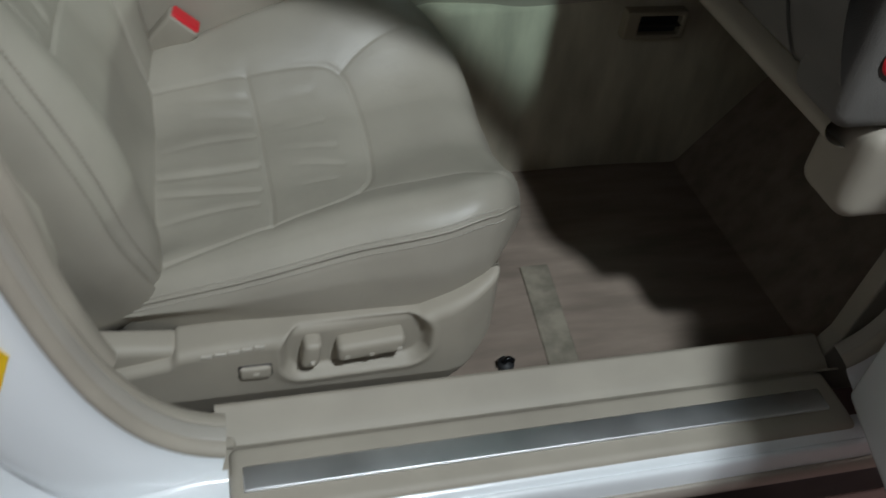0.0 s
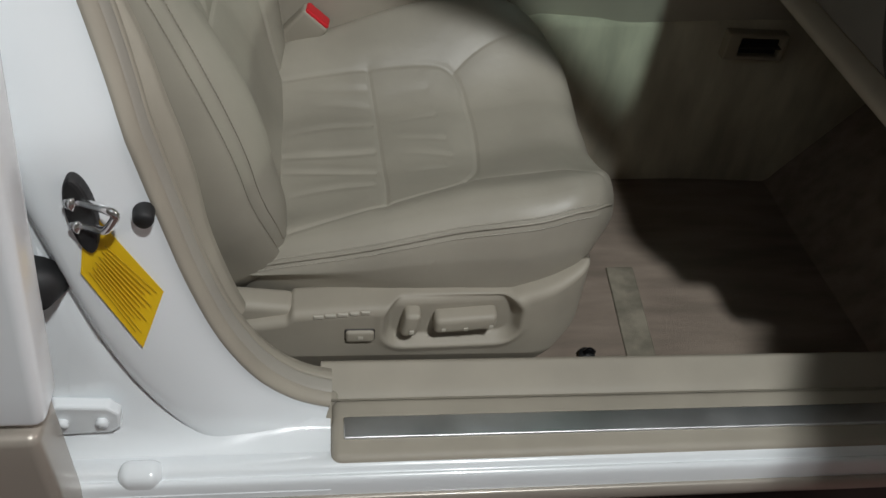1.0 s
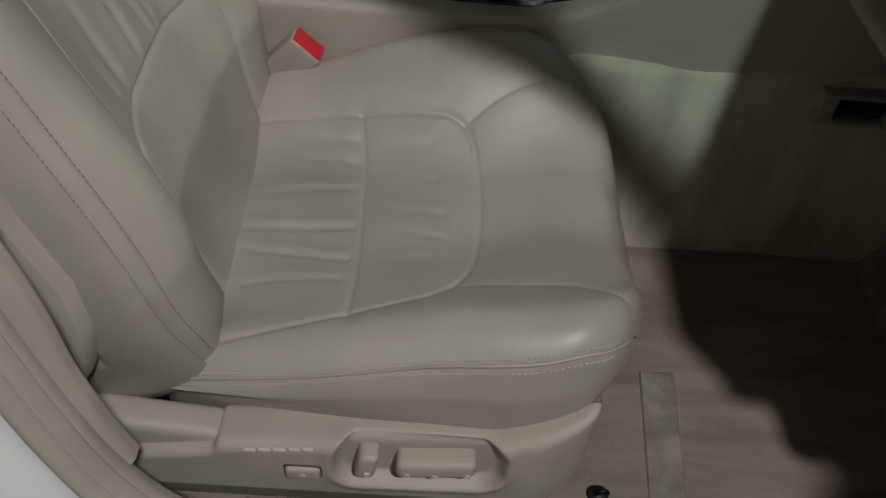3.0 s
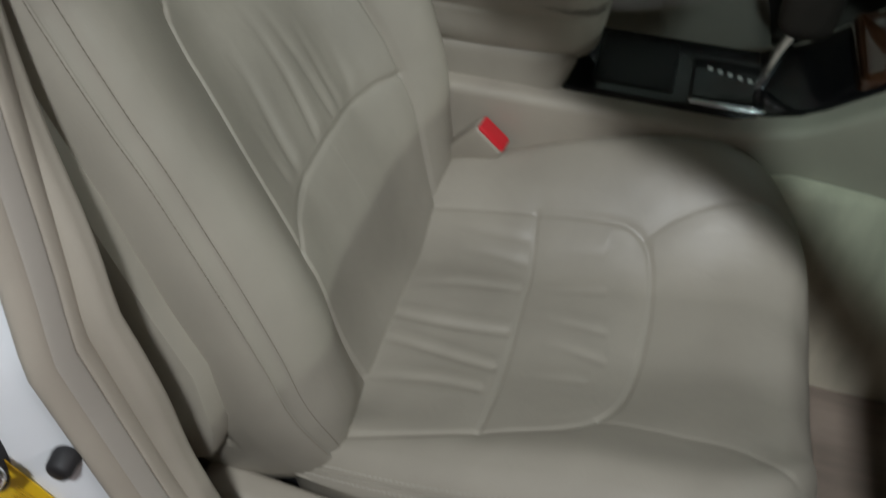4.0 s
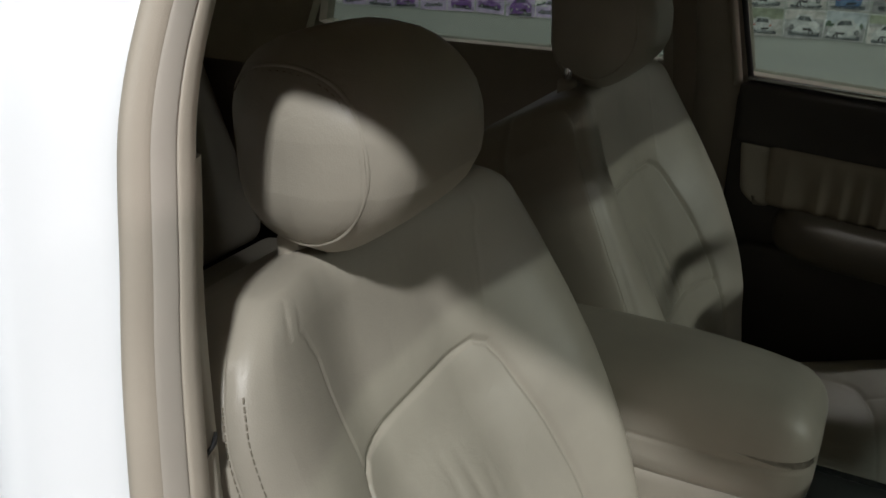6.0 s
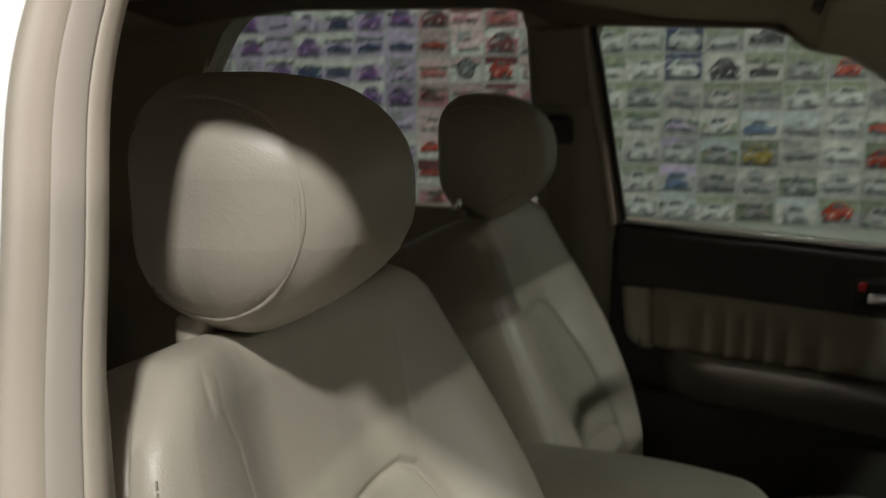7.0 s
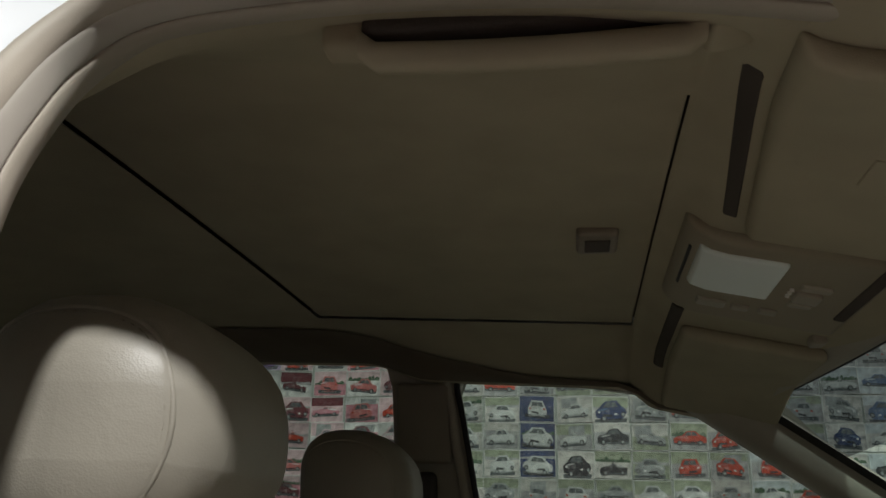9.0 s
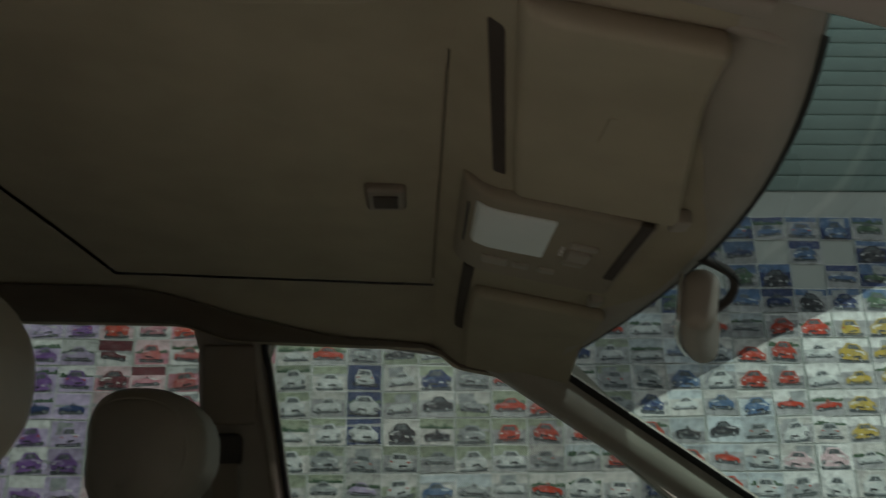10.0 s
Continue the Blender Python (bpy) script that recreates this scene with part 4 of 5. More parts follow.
part("shift_knob", rbox_mesh("shift_knob", (0.595, 0.815, 0.725), (0.665, 0.872, 0.815), 0.026, (4, 4, 4)), DARK, console, "dark leather shift knob")
part("wood_panel", rbox_mesh("wood_panel", (0.70, 0.775, 0.66), (0.93, 0.945, 0.775), 0.012, (10, 4, 4), lambda p: p + np.stack([0 * p[:, 0], 0 * p[:, 0], np.interp(p[:, 0], [0.70, 0.93], [-0.055, 0.02])], 1)), WOOD, console, "dark glossy wood stack trim")
part("armrest_base", rbox_mesh("armrest_base", (-0.08, 0.769, 0.60), (0.376, 0.946, 0.690), 0.022, (8, 6, 6), lambda p: p - np.stack([0.35 * (0.690 - p[:, 2]) * (p[:, 0] > 0.2), 0 * p[:, 0], 0 * p[:, 0]], 1)), LEATHER, console)


def lid_bend(p):
    x, y, z = p[:, 0].copy(), p[:, 1].copy(), p[:, 2].copy()
    u = np.clip((x - 0.20) / 0.20, 0, 1)
    y = MID + (y - MID) * (1 - 0.12 * u * u)
    seam = 0.0025 * np.exp(-((z - 0.735) / 0.003) ** 2) * np.clip(np.abs(y - MID) / 0.06, 0, 1) ** 2
    y = np.where(y < MID, y + seam, y - seam)
    return np.stack([x, y, z + 0.008 * np.cos((y - MID) * 14) * (z > 0.75) - 0.02 * u * u * (z > 0.75)], 1)


part("armrest_lid", rbox_mesh("armrest_lid", (-0.12, 0.764, 0.662), (0.394, 0.950, 0.812), 0.045, (40, 12, 24), lid_bend), LEATHER, console, "padded beige leather armrest")

# vent low on the tunnel, heel pad, floor clip
vent = part("floor_vent", prism("floor_vent", [(0.975, 0.55), (1.085, 0.55), (1.085, 0.60), (0.975, 0.60)], "y", 0.680, 0.704, 0.003, [[(1.0, 0.558), (1.075, 0.558), (1.075, 0.592), (1.0, 0.592)]]), OVERHEAD, car, "beige floor heater vent")
part("vent_throat", prism("vent_throat", [(0.995, 0.555), (1.08, 0.555), (1.08, 0.595), (0.995, 0.595)], "y", 0.694, 0.699), RUBBER, vent)
part("vent_slat", rbox_mesh("vent_slat", (0.998, 0.680, 0.573), (1.077, 0.694, 0.576), 0.001, (2, 2, 2)), DARK, vent)
part("heel_pad", rbox_mesh("heel_pad", (0.757, 0.205, FLOOR_Z - 0.002), (0.805, 0.44, FLOOR_Z + 0.005), 0.003, (4, 16, 2), lambda p: p + np.stack([0.08 * (p[:, 1] - 0.3), 0 * p[:, 0], 0 * p[:, 0]], 1)), HEEL, car, "worn vinyl heel pad strip")
clip = part("mat_hook", tube("mat_hook", [(0.688, 0.243, FLOOR_Z), (0.688, 0.243, FLOOR_Z + 0.012)], 0.012, 16), RUBBER, car, "black floor mat hook")
part("hook_tip", tube("hook_tip", smooth_line([(0.684, 0.243, FLOOR_Z + 0.012), (0.69, 0.243, FLOOR_Z + 0.02), (0.698, 0.243, FLOOR_Z + 0.014)], 4), 0.004), BLACK, clip)

# ---- pillar hardware ----
disc = part("striker_base", prism("striker_base", [(0.0735 + 0.0125 * math.cos(a) - 0.05 * 0.046 * math.sin(a), 0.730 + 0.044 * math.sin(a)) for a in np.linspace(0, 2 * math.pi, 32, endpoint=False)], "y", 0.040, 0.062, 0.004), RUBBER, car, "black oval striker base")
part("striker_loop", tube("striker_loop", smooth_line([(0.070, 0.045, 0.748), (0.085, 0.038, 0.749), (0.101, 0.030, 0.750), (0.108, 0.028, 0.745), (0.103, 0.028, 0.734), (0.095, 0.030, 0.725), (0.085, 0.036, 0.723), (0.066, 0.045, 0.721)], 5), 0.0042, 12), CHROME, disc, "chrome door striker loop")
for zz in (0.748, 0.721):
    part("striker_collar", tube("striker_collar", [(0.066, 0.044, zz), (0.073, 0.040, zz)], 0.007, 14), CHROME, disc)
part("door_bumper", tube("door_bumper", [(0.122, 0.078, 0.716), (0.123, 0.066, 0.716), (0.124, 0.056, 0.715), (0.124, 0.053, 0.715)], [0.0108, 0.0104, 0.0096, 0.0075], 20), RUBBER, car, "round black rubber door stop")
YL = [(0.077, 0.722), (0.086, 0.720), (0.130, 0.616), (0.103, 0.548), (0.061, 0.660), (0.067, 0.690)]


def jamb_y(x, z):
    """How deep the painted jamb lies beside the lower door opening."""
    edge = np.interp(z, [0.5, 0.605, 0.711, 0.832], [0.19, 0.154, 0.132, 0.109])
    return np.interp(edge - np.asarray(x), [0.0, 0.012, 0.045, 0.08, 0.098], [0.071, 0.068, 0.054, 0.046, 0.048])


def on_pillar(me, lift):
    return move_points(me, lambda p: np.stack([p[:, 0], jamb_y(p[:, 0], p[:, 2]) - lift + p[:, 1], p[:, 2]], 1))


tag = part("warning_label", on_pillar(prism("warning_label", YL, "y", 0.0, 0.0008), 0.004), YELLOW, car, "yellow warning label with dark fine print")
for k in range(11):
    t = k / 10
    a, b = Vector((0.086 - 0.018 * t, 0.692 - 0.028 * t)), Vector((0.126 - 0.022 * t, 0.614 - 0.054 * t))
    a, b = a.lerp(b, 0.03 + 0.05 * (k % 2)), a.lerp(b, 0.95 - 0.08 * ((k * 7) % 3))
    n = Vector((-(b - a).y, (b - a).x)).normalized() * 0.0004
    part("print_line", on_pillar(prism("print_line", [tuple(a + n), tuple(b + n), tuple(b - n), tuple(a - n)], "y", 0.0, 0.0006), 0.0052), INK, tag, "dark line of unreadable print")
part("wiring_boot", tube("wiring_boot", smooth_line([(-0.03, 0.0, 0.60), (-0.01, -0.005, 0.615), (0.008, 0.01, 0.632), (0.015, 0.045, 0.642)], 8), [0.012 + 0.003 * (i % 2) for i in range(25)], 14), RUBBER, car, "ribbed black wiring boot")
part("boot_flange", tube("boot_flange", [(0.015, 0.028, 0.642), (0.015, 0.055, 0.642)], [0.020, 0.030], 24), RUBBER, car, "black wiring grommet")
hinge = part("rear_door_hinge", prism("rear_door_hinge", [(-0.03, 0.414), (0.055, 0.420), (0.065, 0.430), (0.067, 0.452), (0.056, 0.464), (-0.03, 0.470)], "y", 0.030, 0.046, 0.003), PAINT, car, "white painted rear door hinge leaf")
for xx in (0.005, 0.047):
    part("hinge_bolt", tube("hinge_bolt", [(xx, 0.034, 0.441), (xx, 0.024, 0.441)], 0.0072, 6), PAINT, hinge, "white hexagon hinge bolt")
part("sill_plug", rbox_mesh("sill_plug", (0.058, -0.012, 0.352), (0.108, 0.02, 0.388), 0.014, (4, 2, 4)), PAINT, car, "white oval body plug")
jamb_rows = []
for x in np.linspace(-0.15, 0.30, 30):
    top = float(np.interp(x, [-0.15, 0.027, 0.048, 0.094, 0.137, 0.205, 0.30], [0.74, 0.676, 0.55, 0.472, 0.428, 0.394, 0.376]))
    jamb_rows.append([(x, y, z) for y, z in ((0.066, top + 0.01), (0.06, top), (0.055, 0.375 + (top - 0.375) * 0.6), (0.046, 0.375 + (top - 0.375) * 0.25), (0.03, 0.374), (0.0, 0.368), (-0.015, 0.355))])
part("lower_jamb", strip("lower_jamb", jamb_rows), PAINT, car, "white painted sill end")
joint = min(panel_rows, key=lambda r: abs(r[0][2] - 1.03))
part("trim_joint", tube("trim_joint", [Vector(q) + Vector((0.0008, -0.0004, 0.012 * k / 16)) for k, q in enumerate(joint[2:18])], 0.0017, 6), RUBBER, car, "dark joint between pillar trim pieces")

# ---- overhead ----
def grab_bar(x0, x1, y, z):
    """A grab handle set into the roof rail: a flat bowed bar below a finger slot, its shadow a dark-coloured box."""
    rows = []
    for t in np.linspace(0, 1, 41):
        e = 0.7 * float(bump01(min(t, 1 - t) / 0.05)) + 0.3 * math.sin(math.pi * t)
        x = x0 + (x1 - x0) * t
        yy, zz = y + 0.004 * e, z - 0.004 - 0.009 * e
        rows.append([(x, yy + dy, zz + dz) for dy, dz in ((0.020, 0.022), (0.012, 0.005), (0.004, -0.003), (-0.004, -0.005), (-0.009, -0.002), (-0.010, 0.006), (-0.007, 0.0125), (0.0, 0.015), (0.008, 0.014), (0.016, 0.022))])
    h = part("grab_handle", strip("grab_handle", rows), LINING, car, "beige grab handle on the roof rail")
    part("handle_slot_shadow", rbox_mesh("handle_slot_shadow", (x0, y - 0.004, z + 0.008), (x1, y + 0.03, z + 0.030), 0.004, (8, 3, 3)), CLOTHANDSHADOW, h, "dark finger slot")
    part("handle_cover", rbox_mesh("handle_cover", (x1 + 0.001, y - 0.006, z - 0.003), (x1 + 0.052, y + 0.026, z + 0.028), 0.006, (8, 3, 4), lambda p: p + np.stack([0 * p[:, 0], 0.010 * np.clip((p[:, 0] - x1) / 0.05, 0, 1) ** 2, 0.022 * np.clip((p[:, 0] - x1 - 0.006) / 0.046, 0, 1) ** 1.6 * (p[:, 2] < z + 0.012)], 1)), LINING, h, "beige handle end cover")
    for x in (x0 - 0.012,):
        part("handle_foot", rbox_mesh("handle_foot", (x - 0.014, y + 0.000, z + 0.002), (x + 0.016, y + 0.024, z + 0.026), 0.007, (3, 3, 3)), LINING, h)


grab_bar(0.172, 0.370, 0.350, 1.366)
RAIL = [(x, z) for x, z in ((0.0, 1.34), (0.05, 1.378), (0.11, 1.396), (0.2, 1.40), (0.32, 1.39), (0.44, 1.364), (0.51, 1.340))]
part("roof_rail_trim", strip("roof_rail_trim", [[(q.x, float(side_y(q.z)) + o, q.z + h) for o, h in ((0.105, -0.024), (0.118, -0.021), (0.135, -0.016))] + [(q.x, float(side_y(q.z)) + o, (q.z - 0.012) * (1 - k) + (float(lining_z(q.x, side_y(q.z) + o)) - 0.002) * k) for o, k in ((0.155, 0.45), (0.185, 0.85), (0.22, 1.0))] for q in smooth_line([(x, 0, z) for x, z in RAIL], 6)]), LINING, car, "beige roof rail trim")


def lining_part(name, a, b, r, mat, parent, lab="", n=(8, 8, 2), tip=0.0, slant=0.0, front_slant=None):
    """A padded panel lying under the headliner; heights count from the lining at the panel's middle."""
    x, y = (a[0] + b[0]) / 2, (a[1] + b[1]) / 2

    def lay(p):
        p = p.copy()
        ahead = np.clip((p[:, 0] - a[0]) / (b[0] - a[0]), 0, 1)
        p[:, 0] -= (slant + ((slant if front_slant is None else front_slant) - slant) * ahead) * (0.66 - p[:, 1])
        p[:, 2] += lining_z(p[:, 0], p[:, 1]) + tip * (p[:, 0] - a[0])
        return p
    return part(name, rbox_mesh(name, a, b, r, n, lay), mat, parent, lab)


lat = part("shade_latch", rbox_mesh("shade_latch", (0.300, 0.805, 1.409), (0.346, 0.870, 1.424), 0.006, (3, 3, 2)), DOORLEATHER, shade, "beige sunroof shade pull")
# dark plate painting the shadow inside the pull
part("latch_cup", rbox_mesh("latch_cup", (0.309, 0.820, 1.407), (0.337, 0.856, 1.4105), 0.002, (2, 2, 2)), CLOTHANDSHADOW, shade)

# no recess is cut: dark strips on the lining paint its shadow
slots = lining_part("visor_recess_shadow", (0.429, 0.345, -0.002), (0.441, 0.675, 0.006), 0.002, CLOTHANDSHADOW, car, slant=0.10)
lining_part("visor_recess_shadow", (0.420, 1.00, -0.003), (0.434, 1.30, 0.006), 0.002, CLOTHANDSHADOW, car)
visor = lining_part("sun_visor", (0.448, 0.335, -0.018), (0.602, 0.69, 0.004), 0.009, LINING, car, "beige cloth sun visor folded up", (10, 10, 3), slant=0.10, front_slant=0.21)
lining_part("vanity_tab", (0.50, 0.49, -0.0195), (0.506, 0.535, -0.016), 0.001, LINING, visor)
lining_part("sun_visor", (0.438, 1.07, -0.018), (0.62, 1.40, 0.002), 0.009, LINING, car, "beige cloth sun visor folded up", (10, 10, 3))
part("visor_pivot", tube("visor_pivot", smooth_line([(0.528, 0.345, 1.335), (0.54, 0.327, 1.318), (0.555, 0.325, 1.312), (0.568, 0.338, 1.318)], 4), 0.006), PLASTIC, car, "beige visor pivot arm")
part("visor_clip", rbox_mesh("visor_clip", (0.60, 0.675, 1.325), (0.618, 0.70, 1.342), 0.004, (2, 2, 2)), PLASTIC, car)
part("visor_clip", rbox_mesh("visor_clip", (0.588, 1.015, 1.335), (0.606, 1.045, 1.350), 0.004, (2, 2, 2)), PLASTIC, car)

over = lining_part("overhead_console", (0.405, 0.715, -0.012), (0.60, 0.975, 0.010), 0.009, OVERHEAD, car, "beige overhead console with map lamps", (12, 12, 3))
lining_part("map_lamp_lens", (0.420, 0.745, -0.0165), (0.503, 0.862, -0.008), 0.004, LENS, over, "milky white map lamp lens", (6, 6, 2))
lining_part("console_groove", (0.412, 0.765, -0.0135), (0.4145, 0.89, -0.010), 0.0008, RUBBER, over)
for a, b in (((0.436, 0.900), (0.468, 0.924)), ((0.474, 0.905), (0.494, 0.922)), ((0.504, 0.905), (0.524, 0.922)), ((0.526, 0.80), (0.556, 0.815)), ((0.526, 0.862), (0.55, 0.876))):
    lining_part("map_lamp_button", (*a, -0.0155), (*b, -0.008), 0.003, PLASTIC, over, "", (2, 2, 2))
lining_part("sunroof_switch", (0.526, 0.825, -0.017), (0.552, 0.855, -0.008), 0.003, PLASTIC, over, "beige sunroof rocker switch", (2, 2, 2))
# dark strip painting the shadow of a slot
lining_part("console_slot_shadow", (0.580, 0.708, -0.0145), (0.592, 0.900, -0.008), 0.002, CLOTHANDSHADOW, over)
for k in range(3):
    lining_part("console_mark", (0.518, 0.818 + 0.011 * k, -0.0152), (0.522, 0.822 + 0.011 * k, -0.008), 0.0008, WHITEPRINT, over, "", (2, 2, 2))

mirror = part("rear_view_mirror", rbox_mesh("rear_view_mirror", (-0.020, -0.12, -0.034), (0.018, 0.12, 0.034), 0.02, (4, 10, 6), lambda p: p + np.stack([0.5 * (p[:, 1] ** 2), 0 * p[:, 0], 0 * p[:, 0]], 1)), PLASTIC, car, "beige rear view mirror housing")
mirror.matrix_basis = pose(0.690, 0.90, 1.285, 0, 10, -19)
part("mirror_glass", rbox_mesh("mirror_glass", (-0.024, -0.11, -0.027), (-0.019, 0.11, 0.027), 0.002, (2, 8, 4), lambda p: p + np.stack([0.5 * (p[:, 1] ** 2), 0 * p[:, 0], 0 * p[:, 0]], 1)), CHROME, mirror, "mirror glass")
part("mirror_stem", tube("mirror_stem", smooth_line([(0.70, 0.88, 1.29), (0.718, 0.86, 1.305), (0.712, 0.84, 1.325), (0.665, 0.83, 1.345)], 5), [0.0055] * 16, 10), DARK, car, "dark mirror stem")

# ---- driver side door, belt and wheel ----
def on_far(me, depth=0.0):
    """Bends a mesh built flat about y = 0 onto the driver side wall, lying inside it."""
    return move_points(me, lambda p: np.stack([p[:, 0], far_y(p[:, 2]) - depth + p[:, 1], p[:, 2]], 1))


def belt_z(x):
    return 1.020 - 0.055 * (x - 0.14)


ddoor = part("driver_door", on_far(prism("driver_door", [(0.115, 0.30), (1.12, 0.30), (1.12, 0.95), (0.98, 0.972), (0.14, 1.018), (0.12, 0.98)], "y", -0.02, -0.002, 0.004)), DARK, car, "closed driver door with dark brown trim")
part("door_top_roll", on_far(rbox_mesh("door_top_roll", (0.125, -0.045, 0.895), (1.08, -0.015, 1.012), 0.014, (20, 4, 6), lambda p: p + np.stack([0 * p[:, 0], 0 * p[:, 0], -0.075 * (p[:, 0] - 0.14)], 1))), DARK, ddoor, "dark brown upper door roll")
part("window_ledge", on_far(tube("window_ledge", [(0.14, -0.03, 1.018), (0.55, -0.03, 0.992), (1.0, -0.03, 0.962)], 0.006)), CHROME, ddoor, "bright window ledge strip")


def pleat_bend(p):
    x, y, z = p[:, 0], p[:, 1].copy(), p[:, 2]
    y = np.where(y < -0.03, y + 0.006 * np.abs(np.sin(60 * x + 2 * np.sin(17 * x))) * bump01((0.91 - z) / 0.08), y)
    return np.stack([x, y, z - 0.075 * (x - 0.14)], 1)


part("pleated_pad", on_far(rbox_mesh("pleated_pad", (0.195, -0.05, 0.785), (0.80, -0.015, 0.905), 0.014, (160, 4, 14), pleat_bend)), DOORLEATHER, ddoor, "gathered brown leather door pad")
part("door_edge_trim", on_far(rbox_mesh("door_edge_trim", (0.140, -0.042, 0.775), (0.198, -0.015, 0.902), 0.013, (6, 4, 10), lambda p: p + np.stack([0.10 * (0.9 - p[:, 2]) + 0.03 * np.clip((0.81 - p[:, 2]) / 0.035, 0, 1) ** 2 * (p[:, 0] < 0.165), 0 * p[:, 0], 0 * p[:, 0]], 1))), PLASTIC, ddoor, "pale door edge trim")
part("door_armrest", on_far(rbox_mesh("door_armrest", (0.22, -0.115, 0.70), (0.85, -0.015, 0.785), 0.035, (20, 6, 6), lambda p: p + np.stack([0 * p[:, 0], 0.05 * np.clip((0.36 - p[:, 0]) / 0.14, 0, 1) ** 2, -0.08 * (p[:, 0] - 0.2)], 1))), ARMLEATHER, ddoor, "dark brown leather door armrest")
part("door_lower_trim", on_far(rbox_mesh("door_lower_trim", (0.16, -0.05, 0.36), (1.05, -0.015, 0.70), 0.02, (10, 4, 8))), DARK, ddoor, "dark lower door trim")
part("speaker_cover", on_far(rbox_mesh("speaker_cover", (0.50, -0.056, 0.46), (0.75, -0.03, 0.64), 0.02, (6, 3, 6))), CLOTHANDSHADOW, ddoor, "dark cloth speaker cover")
bezel = part("handle_bezel", on_far(rbox_mesh("handle_bezel", (0.53, -0.052, 0.880), (0.64, -0.03, 0.945), 0.016, (6, 3, 4))), DARK, ddoor, "dark door handle surround")
part("handle_cup", on_far(rbox_mesh("handle_cup", (0.540, -0.055, 0.890), (0.632, -0.04, 0.936), 0.012, (4, 2, 4))), RUBBER, bezel)
part("door_lever", on_far(rbox_mesh("door_lever", (0.560, -0.066, 0.897), (0.628, -0.052, 0.915), 0.006, (4, 2, 3))), CHROME, bezel, "chrome inside door lever")
part("lock_tab", on_far(rbox_mesh("lock_tab", (0.547, -0.062, 0.918), (0.560, -0.05, 0.932), 0.003, (2, 2, 2))), RED, bezel, "red lock tab")
part("window_channel", on_far(tube("window_channel", smooth_line([(0.140, -0.006, 1.01), (0.122, -0.006, 1.12), (0.094, -0.006, 1.30), (0.082, -0.006, 1.370), (0.098, -0.006, 1.394), (0.14, -0.006, 1.394), (0.32, -0.006, 1.381), (0.45, -0.006, 1.358)], 6), 0.0055)), RUBBER, car, "black window channel")
part("pillar_edge", on_far(tube("pillar_edge", smooth_line([(0.118, -0.01, 1.0), (0.102, -0.01, 1.12), (0.075, -0.01, 1.30), (0.065, -0.01, 1.375), (0.08, -0.01, 1.411), (0.14, -0.01, 1.408)], 6), 0.009)), PLASTIC, car, "beige door seal")
part("belt_anchor_cover", on_far(rbox_mesh("belt_anchor_cover", (-0.01, -0.035, 1.16), (0.045, -0.006, 1.215), 0.012, (3, 3, 3))), DARK, car, "dark seat belt anchor")
part("belt_height_slide", on_far(rbox_mesh("belt_height_slide", (-0.03, -0.02, 1.23), (0.07, -0.004, 1.37), 0.02, (3, 3, 3))), DOORLEATHER, car)
part("seat_belt", on_far(strip("seat_belt", [[(x0 + dx, y, z) for dx in (-0.022, 0.022)] for x0, y, z in ((0.015, -0.03, 1.18), (0.02, -0.03, 1.0), (0.03, -0.03, 0.8), (0.035, -0.03, 0.5))])), BELT, car, "beige seat belt webbing")

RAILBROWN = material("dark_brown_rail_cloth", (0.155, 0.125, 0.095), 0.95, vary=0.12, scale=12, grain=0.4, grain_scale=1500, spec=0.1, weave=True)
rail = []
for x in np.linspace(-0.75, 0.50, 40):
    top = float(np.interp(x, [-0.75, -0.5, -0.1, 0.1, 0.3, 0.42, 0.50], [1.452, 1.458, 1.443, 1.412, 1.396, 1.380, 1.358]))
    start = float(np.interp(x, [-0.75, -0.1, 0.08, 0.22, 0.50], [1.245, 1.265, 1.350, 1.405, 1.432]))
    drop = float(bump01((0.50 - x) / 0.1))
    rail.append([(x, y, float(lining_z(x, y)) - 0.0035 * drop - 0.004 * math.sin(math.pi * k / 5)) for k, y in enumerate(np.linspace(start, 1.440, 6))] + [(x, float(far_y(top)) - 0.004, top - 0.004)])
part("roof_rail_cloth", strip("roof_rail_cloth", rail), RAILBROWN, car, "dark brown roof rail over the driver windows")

wheel = part("steering_wheel", mesh_of("steering_wheel", [((0.185 + 0.015 * math.cos(b)) * math.cos(a), (0.185 + 0.015 * math.cos(b)) * math.sin(a), 0.015 * math.sin(b)) for a in np.linspace(0, 2 * math.pi, 48, endpoint=False) for b in np.linspace(0, 2 * math.pi, 10, endpoint=False)],
             [(i * 10 + j, (i + 1) % 48 * 10 + j, (i + 1) % 48 * 10 + (j + 1) % 10, i * 10 + (j + 1) % 10) for i in range(48) for j in range(10)]), DARK, car, "dark leather steering wheel")
wheel.matrix_basis = pose(0.74, 1.21, 0.90, 0, -64, 0)
part("wheel_hub", rbox_mesh("wheel_hub", (-0.06, -0.08, -0.05), (0.06, 0.08, 0.0), 0.03, (4, 4, 4)), DARK, wheel)
for a in (0.0, math.pi, -math.pi / 2):
    part("wheel_spoke", tube("wheel_spoke", [(0.05 * math.sin(a), 0.05 * math.cos(a), -0.02), (0.18 * math.sin(a), 0.18 * math.cos(a), 0.0)], 0.014, 8), DARK, wheel)
part("steering_column", tube("steering_column", [(0.76, 1.21, 0.89), (0.98, 1.21, 0.80)], 0.045, 14), DARK, car)

